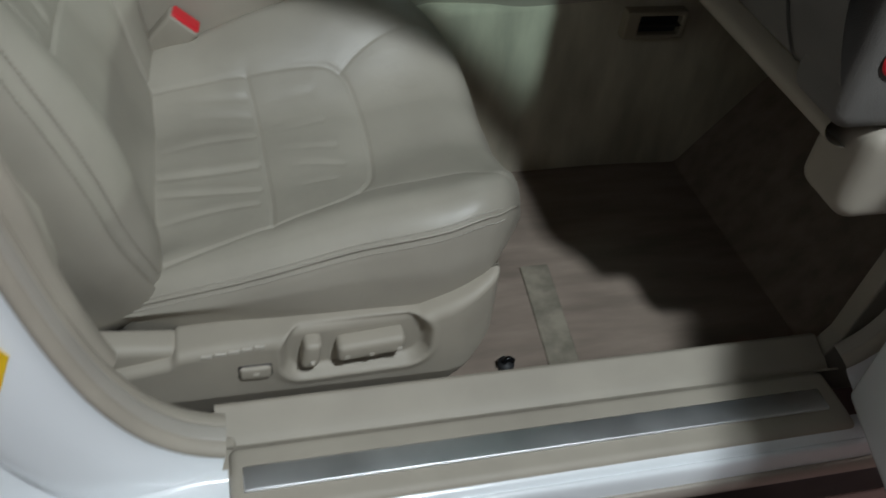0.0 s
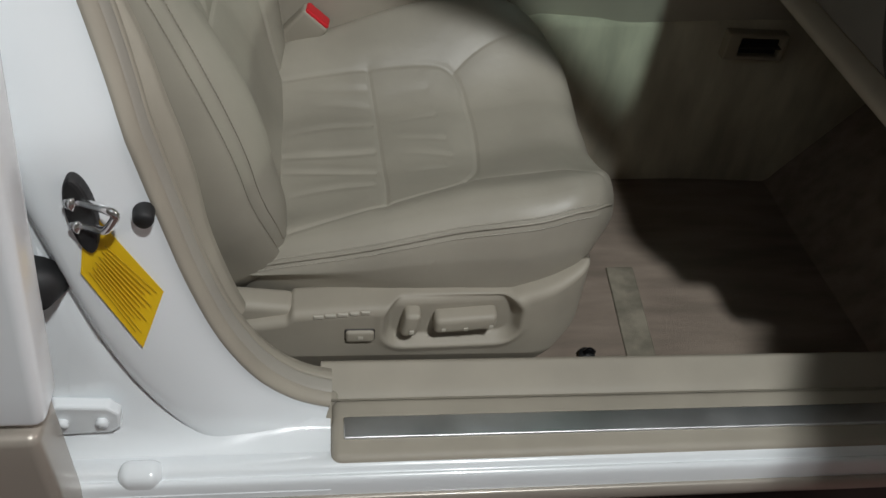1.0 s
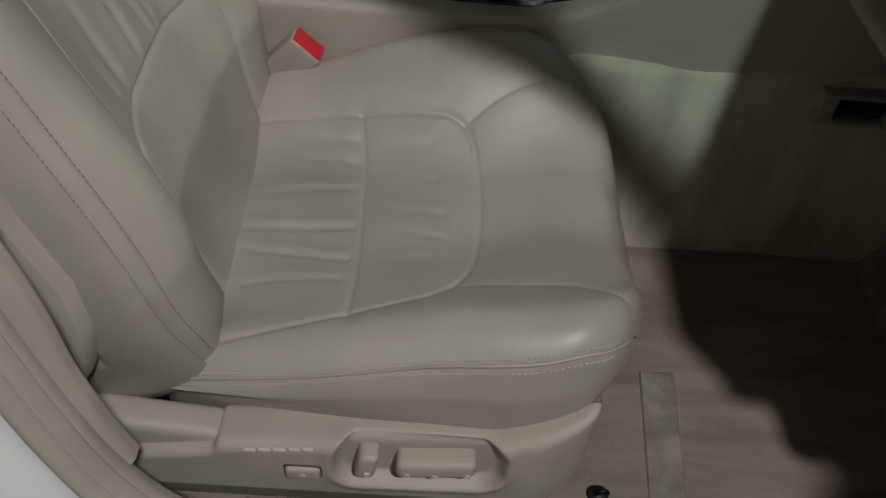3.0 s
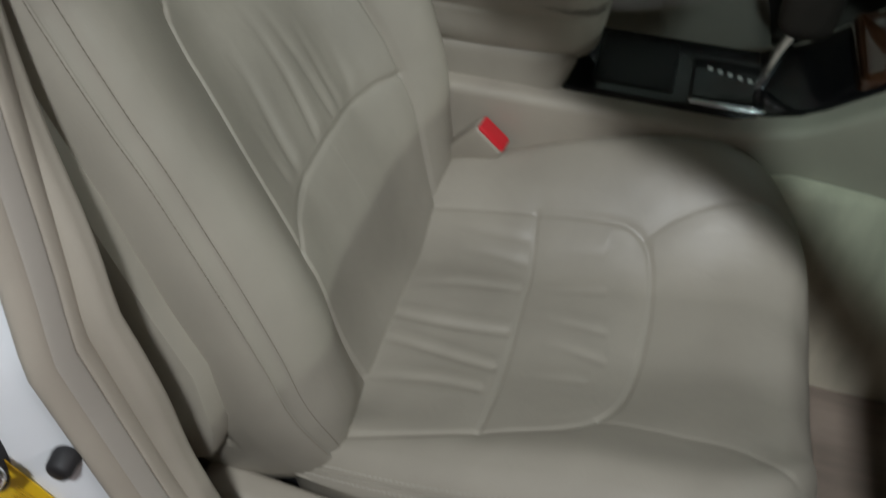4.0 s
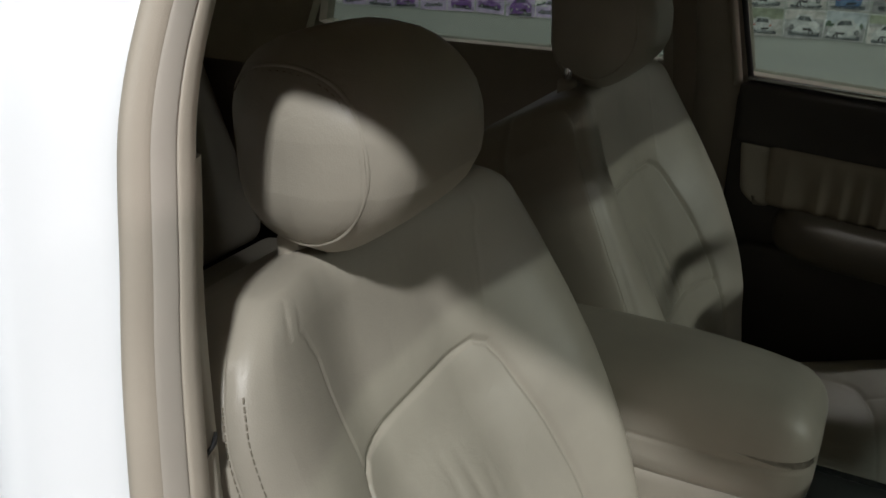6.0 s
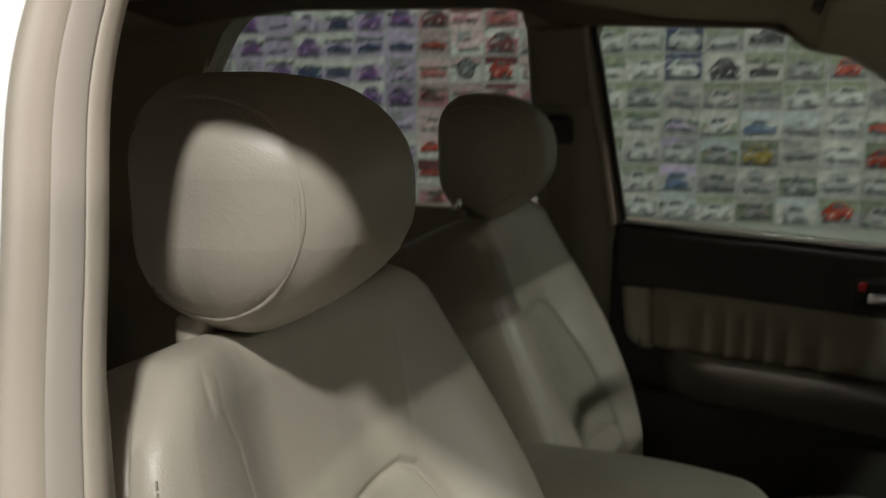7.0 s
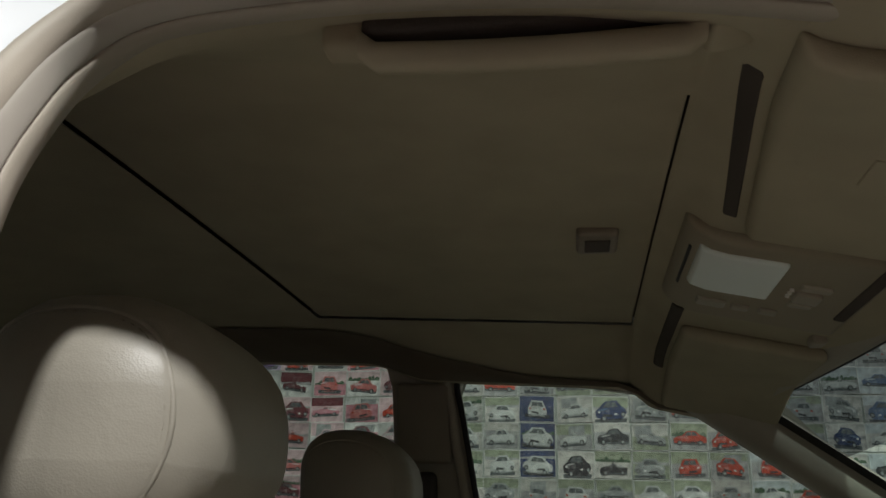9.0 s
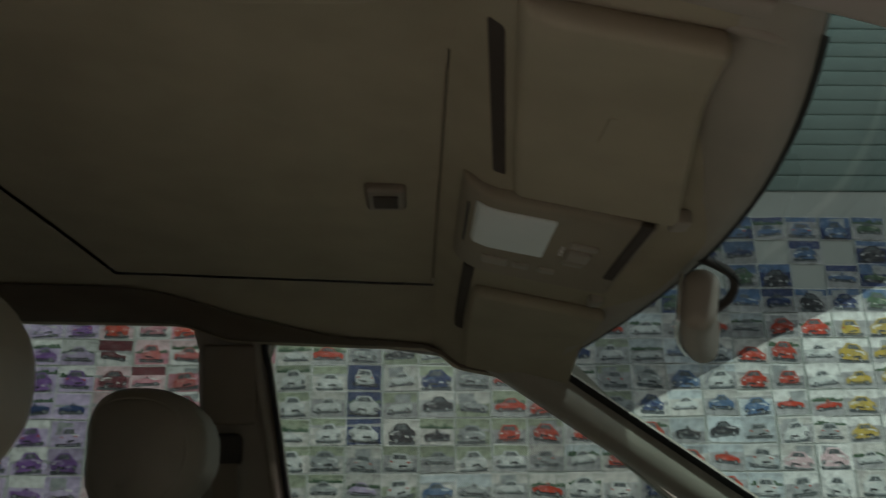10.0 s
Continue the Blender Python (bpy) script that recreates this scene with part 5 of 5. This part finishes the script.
# ---- back of the cabin ----
bench = thing("rear_bench", "beige leather rear bench in shade", "car seat", at=(-0.75, MID, FLOOR_Z))
part("bench_cushion", rbox_mesh("bench_cushion", (-0.25, -0.62, 0.05), (0.22, 0.62, 0.24), 0.05, (10, 20, 4)), LEATHER, bench)
part("bench_back", rbox_mesh("bench_back", (-0.42, -0.62, 0.22), (-0.22, 0.62, 0.72), 0.06, (6, 20, 12), lambda p: p + np.stack([-0.35 * (p[:, 2] - 0.22), 0 * p[:, 0], 0 * p[:, 0]], 1)), LEATHER, bench)
part("parcel_shelf", rbox_mesh("parcel_shelf", (-1.95, 0.16, 0.95), (-1.28, 1.55, 0.98), 0.01, (4, 4, 2)), CLOTHANDSHADOW, car, "dark rear shelf")
part("rear_bulkhead", prism("rear_bulkhead", [(0.1, 0.25), (1.62, 0.25), (1.62, 0.96), (0.1, 0.96)], "x", -1.62, -1.58), CLOTHANDSHADOW, car)
part("rear_glass", strip("rear_glass", [[(-1.98, y, 0.98) for y in np.linspace(0.25, 1.46, 8)], [(-1.5, y, 1.28) for y in np.linspace(0.30, 1.41, 8)]]), GLASS, car, "rear window").visible_shadow = False
for sgn in (-1, 1):
    part("rear_quarter_pillar", prism("rear_quarter_pillar", [(-1.98, 0.95), (-0.88, 0.95), (-0.68, 1.40), (-0.7, 1.46), (-1.2, 1.42), (-1.5, 1.30)], "y", MID + sgn * 0.63, MID + sgn * 0.66), LINING, car, "rear pillar trim")
part("near_rear_trim", prism("near_rear_trim", [(-1.6, 0.28), (0.02, 0.28), (0.06, 0.95), (-1.6, 0.95)], "y", 0.12, 0.15), PLASTIC, car, "beige rear door trim")
for sx in (-1.25, 1.75):
    for sy in (0.02, 1.55):
        w = part("wheel_tyre", tube("wheel_tyre", [(sx, sy, 0.32), (sx, sy + 0.19, 0.32)], 0.32, 32), RUBBER, car, "black tyre")
part("bonnet", strip("bonnet", [[(x, y, z - 0.05 * ((y - MID) / 0.8) ** 2) for y in np.linspace(0.05, 1.66, 14)] for x, z in ((1.42, 0.93), (1.8, 0.90), (2.3, 0.82), (2.55, 0.70), (2.6, 0.4))]), PAINT, car, "white bonnet")
part("front_wing", prism("front_wing", [(1.16, 0.32), (1.40, 0.34), (1.44, 0.5), (1.75, 0.72), (2.1, 0.5), (2.55, 0.4), (2.5, 0.75), (1.8, 0.86), (1.16, 0.92)], "y", 0.0, 0.03), PAINT, car, "white front wing")

# ---- photo prints on the far wall ----
def plain(name, colour, rough=0.35):
    m = bpy.data.materials.new(name)
    m.use_nodes = True
    nt = m.node_tree
    b = nt.nodes["Principled BSDF"]
    info, noi, mix, tc = (nt.nodes.new(k) for k in ("ShaderNodeObjectInfo", "ShaderNodeTexNoise", "ShaderNodeHueSaturation", "ShaderNodeTexCoord"))
    noi.inputs["Scale"].default_value, noi.inputs["Detail"].default_value = 38, 4
    nt.links.new(tc.outputs["Object"], noi.inputs["Vector"])
    mr, add = nt.nodes.new("ShaderNodeMapRange"), nt.nodes.new("ShaderNodeMath")
    add.operation = "MULTIPLY"
    mr.inputs["To Min"].default_value, mr.inputs["To Max"].default_value = 0.72, 1.25
    nt.links.new(info.outputs["Random"], mr.inputs["Value"])
    m2 = nt.nodes.new("ShaderNodeMapRange")
    m2.inputs["From Min"].default_value, m2.inputs["From Max"].default_value = 0.3, 0.7
    m2.inputs["To Min"].default_value, m2.inputs["To Max"].default_value = 0.7, 1.2
    nt.links.new(noi.outputs["Fac"], m2.inputs["Value"])
    nt.links.new(mr.outputs[0], add.inputs[0]), nt.links.new(m2.outputs[0], add.inputs[1])
    nt.links.new(add.outputs[0], mix.inputs["Value"])
    mix.inputs["Color"].default_value = (*colour, 1)
    # blotches of light and dark, as a photo of a busy place has
    spot, ramp, blend = nt.nodes.new("ShaderNodeTexNoise"), nt.nodes.new("ShaderNodeMapRange"), nt.nodes.new("ShaderNodeMix")
    spot.inputs["Scale"].default_value, spot.inputs["Detail"].default_value = 62, 3
    shift = nt.nodes.new("ShaderNodeVectorMath")
    shift.inputs[1].default_value = (13.0, 7.0, 5.0)
    nt.links.new(tc.outputs["Object"], shift.inputs[0]), nt.links.new(shift.outputs[0], spot.inputs["Vector"])
    tone = nt.nodes.new("ShaderNodeValToRGB")
    tone.color_ramp.elements[0].position, tone.color_ramp.elements[1].position = 0.42, 0.58
    tone.color_ramp.elements[0].color, tone.color_ramp.elements[1].color = (0.16, 0.16, 0.17, 1), (0.70, 0.70, 0.68, 1)
    nt.links.new(noi.outputs["Fac"], tone.inputs["Fac"])
    ramp.inputs["From Min"].default_value, ramp.inputs["From Max"].default_value, ramp.inputs["To Max"].default_value = 0.50, 0.62, 0.22
    nt.links.new(spot.outputs["Fac"], ramp.inputs["Value"])
    blend.data_type = "RGBA"
    nt.links.new(ramp.outputs[0], blend.inputs[0])
    nt.links.new(mix.outputs[0], blend.inputs[6]), nt.links.new(tone.outputs["Color"], blend.inputs[7])
    nt.links.new(blend.outputs[2], b.inputs["Base Color"])
    b.inputs["Roughness"].default_value = rough
    return m


INKS = {"white": (0.62, 0.64, 0.62), "red": (0.50, 0.06, 0.03), "navy": (0.03, 0.05, 0.14), "blue": (0.10, 0.17, 0.30), "silver": (0.36, 0.38, 0.38), "black": (0.04, 0.04, 0.045),
        "rose": (0.55, 0.17, 0.16), "violet": (0.22, 0.11, 0.34), "yellow": (0.52, 0.38, 0.07), "green": (0.08, 0.14, 0.08), "sky": (0.55, 0.60, 0.62), "grass": (0.34, 0.38, 0.27),
        "asphalt": (0.40, 0.40, 0.40), "hall": (0.62, 0.60, 0.56), "dusk": (0.06, 0.08, 0.18), "blush": (0.72, 0.52, 0.54), "pink": (0.62, 0.27, 0.32), "maroon": (0.17, 0.05, 0.06), "lilac": (0.56, 0.46, 0.66), "glass": (0.11, 0.125, 0.13), "paper": (0.78, 0.78, 0.75)}
INK_MAT = {k: plain("print_" + k, v) for k, v in INKS.items()}
PW, PH = 0.135, 0.101

SIDE = [(-0.42, -0.16), (-0.44, -0.02), (-0.36, 0.05), (-0.20, 0.09), (-0.08, 0.24), (0.14, 0.26), (0.28, 0.10), (0.42, 0.05), (0.45, -0.04), (0.43, -0.16)]
QUARTER = [(-0.40, -0.20), (-0.42, 0.0), (-0.30, 0.10), (-0.16, 0.28), (0.16, 0.30), (0.28, 0.14), (0.40, 0.06), (0.44, -0.08), (0.34, -0.24), (0.0, -0.30)]
REAR = [(-0.30, -0.26), (-0.33, -0.06), (-0.28, 0.06), (-0.19, 0.26), (0.19, 0.26), (0.28, 0.06), (0.33, -0.06), (0.30, -0.26)]
OPEN = [(-0.42, -0.14), (-0.44, -0.02), (-0.22, 0.06), (-0.08, 0.08), (0.04, 0.18), (0.10, 0.08), (0.40, 0.02), (0.45, -0.06), (0.42, -0.16)]
VIEWS = {"side": (SIDE, [(-0.15, 0.09), (-0.06, 0.20), (0.12, 0.22), (0.22, 0.09)], [(-0.27, -0.16, 0.085), (0.27, -0.16, 0.085)]),
         "quarter": (QUARTER, [(-0.22, 0.10), (-0.12, 0.24), (0.12, 0.25), (0.20, 0.11)], [(-0.18, -0.24, 0.09), (0.34, -0.12, 0.08)]),
         "rear": (REAR, [(-0.20, 0.07), (-0.15, 0.21), (0.15, 0.21), (0.20, 0.07)], [(-0.25, -0.27, 0.06), (0.25, -0.27, 0.06)]),
         "open": (OPEN, [(-0.06, 0.07), (0.03, 0.15), (0.08, 0.07)], [(-0.28, -0.15, 0.09), (0.28, -0.15, 0.09)]),
         "rim": ([(0.36 * math.cos(a) * 0.8, 0.42 * math.sin(a)) for a in np.linspace(0, 2 * math.pi, 24, endpoint=False)], [], [])}


def print_layers(view, body, back, base, variant):
    """The flat layers of one photo: paper, backdrop, ground, car."""
    shape, panes, wheels = VIEWS[view]
    pick = random.Random(variant * 131 + len(body) * 17 + len(back) * 5 + len(base) + len(view) * 3)
    horizon = pick.uniform(-0.04, 0.22)
    yield "paper", [(-0.5, -0.5), (0.5, -0.5), (0.5, 0.5), (-0.5, 0.5)], 0.0
    yield back, [(-0.487, horizon), (0.487, horizon), (0.487, 0.478), (-0.487, 0.478)], 0.0007
    yield base, [(-0.487, -0.478), (0.487, -0.478), (0.487, horizon), (-0.487, horizon)], 0.0007
    scenery = pick.randrange(4)
    if scenery == 0:
        x = -0.48
        while x < 0.40:
            w, h = pick.uniform(0.10, 0.22), pick.uniform(0.06, 0.2)
            r = min(0.487, x + w)
            yield "green", [(x, horizon - 0.02), (r, horizon - 0.02), (r - 0.02, horizon + 0.7 * h), ((x + r) / 2, min(0.47, horizon + h)), (x + 0.02, horizon + 0.6 * h)], 0.0010
            x += 0.8 * w
    elif scenery == 1:
        a = pick.uniform(-0.45, 0.0)
        yield "silver", [(a, horizon - 0.01), (a + 0.45, horizon - 0.01), (a + 0.45, 0.44), (a, 0.40)], 0.0010
        yield "asphalt", [(a + 0.05, horizon + 0.04), (a + 0.40, horizon + 0.04), (a + 0.40, horizon + 0.10), (a + 0.05, horizon + 0.10)], 0.0013
    elif scenery == 2:
        yield "asphalt", [(-0.487, horizon - 0.05), (0.487, horizon - 0.02), (0.487, horizon + 0.05), (-0.487, horizon + 0.07)], 0.0010
    if view == "rim":
        yield "black", shape, 0.0014
        yield "silver", [(0.8 * x, 0.8 * y) for x, y in shape], 0.0021
        for k in range(7):
            a = 2 * math.pi * k / 7
            yield "black", [(0.24 * math.cos(a + d) * 0.8 * r, 0.28 * math.sin(a + d) * r) for d, r in ((-0.2, 0.45), (-0.27, 1.05), (0.27, 1.05), (0.2, 0.45))], 0.0028
        return
    gx, gy, dx, dy, lean = pick.uniform(0.80, 1.02), pick.uniform(0.95, 1.3), pick.uniform(-0.03, 0.03), pick.uniform(-0.12, 0.02), pick.uniform(-0.14, 0.14)
    nose = pick.uniform(-0.05, 0.05)

    def put(poly):
        return [(max(-0.487, min(0.487, gx * x + dx + nose * y)), max(-0.478, min(0.478, gy * y + dy + lean * x))) for x, y in poly]

    low = min(y for x, y in shape)
    yield "glass" if base != "navy" else "black", put([(-0.42, low - 0.06), (0.42, low - 0.07), (0.45, low + 0.06), (-0.43, low + 0.06)]), 0.0012
    yield body, put(shape), 0.0018
    # light on bonnet and roof, shade along the flank
    pale = {"white": "paper", "silver": "white", "red": "rose", "rose": "blush", "navy": "blue", "blue": "sky", "black": "asphalt", "violet": "lilac", "yellow": "paper", "green": "grass"}.get(body, "paper")
    yield pale, put([(-0.36, 0.02), (-0.20, 0.07), (-0.05, 0.075), (-0.10, 0.03), (-0.30, -0.01)]), 0.0020
    yield "silver" if body in ("white", "paper", "blush") else "black", put([(-0.30, low + 0.015), (0.30, low + 0.01), (0.36, low + 0.05), (-0.34, low + 0.05)]), 0.0020
    if panes:
        yield "glass", put(panes), 0.0024
        x0, x1 = panes[0][0], panes[-1][0]
        mid = x0 + 0.55 * (x1 - x0)
        yield body, put([(mid - 0.008, panes[0][1] - 0.01), (mid + 0.012, panes[0][1] - 0.01), (mid + 0.006, 0.22), (mid - 0.010, 0.22)]), 0.0027
    if view in ("quarter", "rear"):
        for a, b in ((-0.36, -0.06), (0.10, -0.13)) if view == "quarter" else ((-0.28, -0.04), (0.20, -0.04)):
            yield "red" if view == "rear" and body != "red" else "paper", put([(a, b), (a + 0.08, b - 0.01), (a + 0.08, b + 0.045), (a + 0.01, b + 0.05)]), 0.0024
        yield "black", put([(-0.20, -0.16), (0.04, -0.19), (0.05, -0.13), (-0.20, -0.10)]), 0.0022
    for x, y, r in wheels:
        ring_at = [(x + r * 0.8 * math.cos(a), y + r * math.sin(a)) for a in np.linspace(0, 2 * math.pi, 12, endpoint=False)]
        yield "black", put(ring_at), 0.0024
        yield "silver", put([(x + 0.6 * (u - x), y + 0.6 * (v - y)) for u, v in ring_at]), 0.003


PRINT_MESH = {}


def print_mesh(view, body, back, base, flip, variant):
    key = (view, body, back, base, flip, variant)
    if key not in PRINT_MESH:
        verts, faces, ids, mats = [], [], [], []
        for ink, poly, lift in print_layers(view, body, back, base, variant):
            o = len(verts)
            verts += [((-x if flip else x) * PW, -lift, y * PH) for x, y in poly]
            ring_ids = list(range(o, o + len(poly)))
            faces.append(ring_ids if not flip else ring_ids[::-1])
            if ink not in mats:
                mats.append(ink)
            ids.append(mats.index(ink))
        me = mesh_of("photo_print", verts, faces, smooth=False)
        for ink in mats:
            me.materials.append(INK_MAT[ink])
        me.polygons.foreach_set("material_index", ids)
        PRINT_MESH[key] = me
    return PRINT_MESH[key]


rng = random.Random(7)


def choose(x, z):
    """What a print shows: the wall is sorted roughly by colour."""
    r = rng.random()
    views = ["side", "quarter", "quarter", "rear", "open"]
    view = rng.choice(views)
    if x < -2.0:
        body, back, base = rng.choice(["white", "silver", "green"]), "hall", "paper"
    elif x < -0.93:
        body, back, base = rng.choice(["violet", "violet", "lilac", "navy"]), rng.choice(["lilac", "paper"]), "lilac"
    elif x < -0.25:
        body, back, base = rng.choice(["rose", "pink", "red", "rose", "maroon", "blush"]), rng.choice(["blush", "paper", "blush", "maroon"]), rng.choice(["blush", "pink", "paper"])
        view = "rim" if abs(x + 0.62) < 0.075 and abs(z - 1.40) < 0.055 else view
    elif x < -0.04:
        body, back, base = "white", "grass", "hall"
    elif x < 0.10:
        body, back, base = ("red", "grass", "asphalt") if z > 1.62 else rng.choice([("white", "grass", "hall"), ("silver", "grass", "hall"), ("white", "hall", "asphalt"), ("yellow" if 1.36 < z < 1.48 else "white", "grass", "hall")])
    elif x < 0.24:
        body, back, base = (rng.choice(["white", "blue"]), "dusk", "navy") if 1.38 < z < 1.62 else (rng.choice(["white", "silver", "lilac", "blue"]), rng.choice(["lilac", "sky", "hall"]), "asphalt")
    elif x < 0.66:
        body, back, base = rng.choice(["blue", "silver", "white", "silver", "black", "white", "silver", "navy"]), rng.choice(["sky", "hall", "grass"]), rng.choice(["asphalt", "hall", "grass"])
        if 1.06 < z < 1.16 and r < 0.4:
            body = "yellow"
    elif x < 0.94:
        body = "red" if r < 0.62 else rng.choice(["blue", "silver", "white"])
        back, base = rng.choice(["grass", "hall"]), "asphalt"
    elif x < 1.4:
        body, back, base = rng.choice(["silver", "white", "navy", "silver", "red", "white"]), rng.choice(["hall", "grass", "sky"]), rng.choice(["asphalt", "hall"])
    elif z > 1.88:
        body, back, base = rng.choice(["blue", "navy", "black", "green"]), rng.choice(["blue", "dusk", "blue"]), rng.choice(["navy", "asphalt"])
    elif 2.04 < x < 2.30 and z > 1.3:
        body, back, base = rng.choice(["yellow", "yellow", "yellow", "silver"]), "paper", "asphalt"
    elif 1.76 < x < 2.04 and z > 1.45:
        body, back, base = rng.choice(["red", "red", "red", "white"]), rng.choice(["paper", "hall"]), "asphalt"
    elif x > 1.7:
        body, back, base = rng.choice(["white", "silver", "white", "silver", "blush"]), rng.choice(["paper", "hall", "paper"]), rng.choice(["paper", "asphalt", "hall"])
    else:
        body, back, base = rng.choice(["red", "silver", "silver", "white", "black", "blue"]), rng.choice(["paper", "sky", "hall"]), rng.choice(["asphalt", "hall", "sky"])
    return view, body, back, base, rng.random() < 0.5, rng.randrange(6)


WORDS = {"white": "white", "red": "red", "navy": "dark blue", "blue": "blue", "silver": "silver", "black": "black", "rose": "faded red", "violet": "violet", "yellow": "yellow", "green": "dark green", "lilac": "pale violet", "pink": "pink", "maroon": "dark red", "blush": "pale pink"}
rest_v, rest_f, rest_m, count = [], [], [], 0
RANKS = list(INKS)
for i in range(47):
    for j in range(-1, 13):
        x, z = -3.05 + 0.1395 * i + rng.uniform(-0.004, 0.004), 0.975 + 0.1035 * j + rng.uniform(-0.003, 0.003)
        if x > 1.45 and z > 1.98 and rng.random() < 0.35:
            continue
        pick = choose(x, z)
        me = print_mesh(*pick)
        m = pose(x, WALL_Y - 0.004 - 0.001 * rng.random(), z, 0, rng.uniform(-2.2, 2.2), 0)
        if -0.98 < x < 2.3 and count < 290:
            ob = new("photo_print", me)
            ob.matrix_world = m
            what = "a wheel" if pick[0] == "rim" else f"a {WORDS[pick[1]]} car"
            tagged(ob, f"glossy photo print of {what} stuck on the wall", "photo", "photo prints on the wall")
            count += 1
        else:
            o = len(rest_v)
            rest_v += [tuple(m @ v.co) for v in me.vertices]
            for p in me.polygons:
                rest_f.append([o + k for k in p.vertices])
                rest_m.append(RANKS.index(me.materials[p.material_index].name.replace("print_", "")))
rest = mesh_of("photo_prints", rest_v, rest_f, smooth=False)
for k in RANKS:
    rest.materials.append(INK_MAT[k])
rest.polygons.foreach_set("material_index", rest_m)
tagged(new("photo_prints", rest), "more glossy car photos covering the wall", "photos", kind="stuff")

# roller shutter above the photos
shut = thing("roller_shutter", "green-grey ribbed steel shutter panel above the photos", "shutter", at=(2.6, WALL_Y, 2.36))
slat = along_x("slat", rounded([(0.0, -0.036), (-0.005, -0.030), (-0.007, 0.0), (-0.005, 0.030), (0.0, 0.036)]), -1.6, 1.6, 4)
for k in range(15):
    part("slat", slat, SHUTTER, shut).location = (0, -0.002, 0.06 + 0.072 * k)

# lamps under the ceiling
for x, y, drop in ((6.3, 0.5, 0.58), (0.2, 2.2, 0.0), (2.9, 2.2, 0.0), (-2.6, -3.2, 0.0)):
    lamp = thing("tube_lamp", "white fluorescent tube lamp under the ceiling", "ceiling lamp", "ceiling lamps", (x, y, 4.3))
    part("lamp_body", rbox_mesh("lamp_body", (-0.65, -0.06, -0.06 - drop), (0.65, 0.06, -drop), 0.01, (4, 2, 2)), SHUTTER, lamp)
    part("tube", tube("tube", [(-0.6, 0, -0.09 - drop), (0.6, 0, -0.09 - drop)], 0.018), GLOW, lamp)
    if drop:
        for dx in (-0.5, 0.5):
            part("lamp_rod", tube("lamp_rod", [(dx, 0, 0), (dx, 0, -drop - 0.01)], 0.008, 10), STEEL, lamp, "thin steel rod")
lamp = thing("ceiling_lamp", "white pendant ceiling lamp outside the open door", "ceiling lamp", at=(1.1, -1.66, 4.3))
part("lamp_rod", tube("lamp_rod", [(0, 0, 0), (0, 0, -0.28)], 0.012, 12), STEEL, lamp, "thin steel rod")
part("lamp_shade", tube("lamp_shade", [(0, 0, -0.26), (0, 0, -0.31), (0, 0, -0.45), (0, 0, -0.47)], [0.04, 0.06, 0.2, 0.2], 24), SHUTTER, lamp)
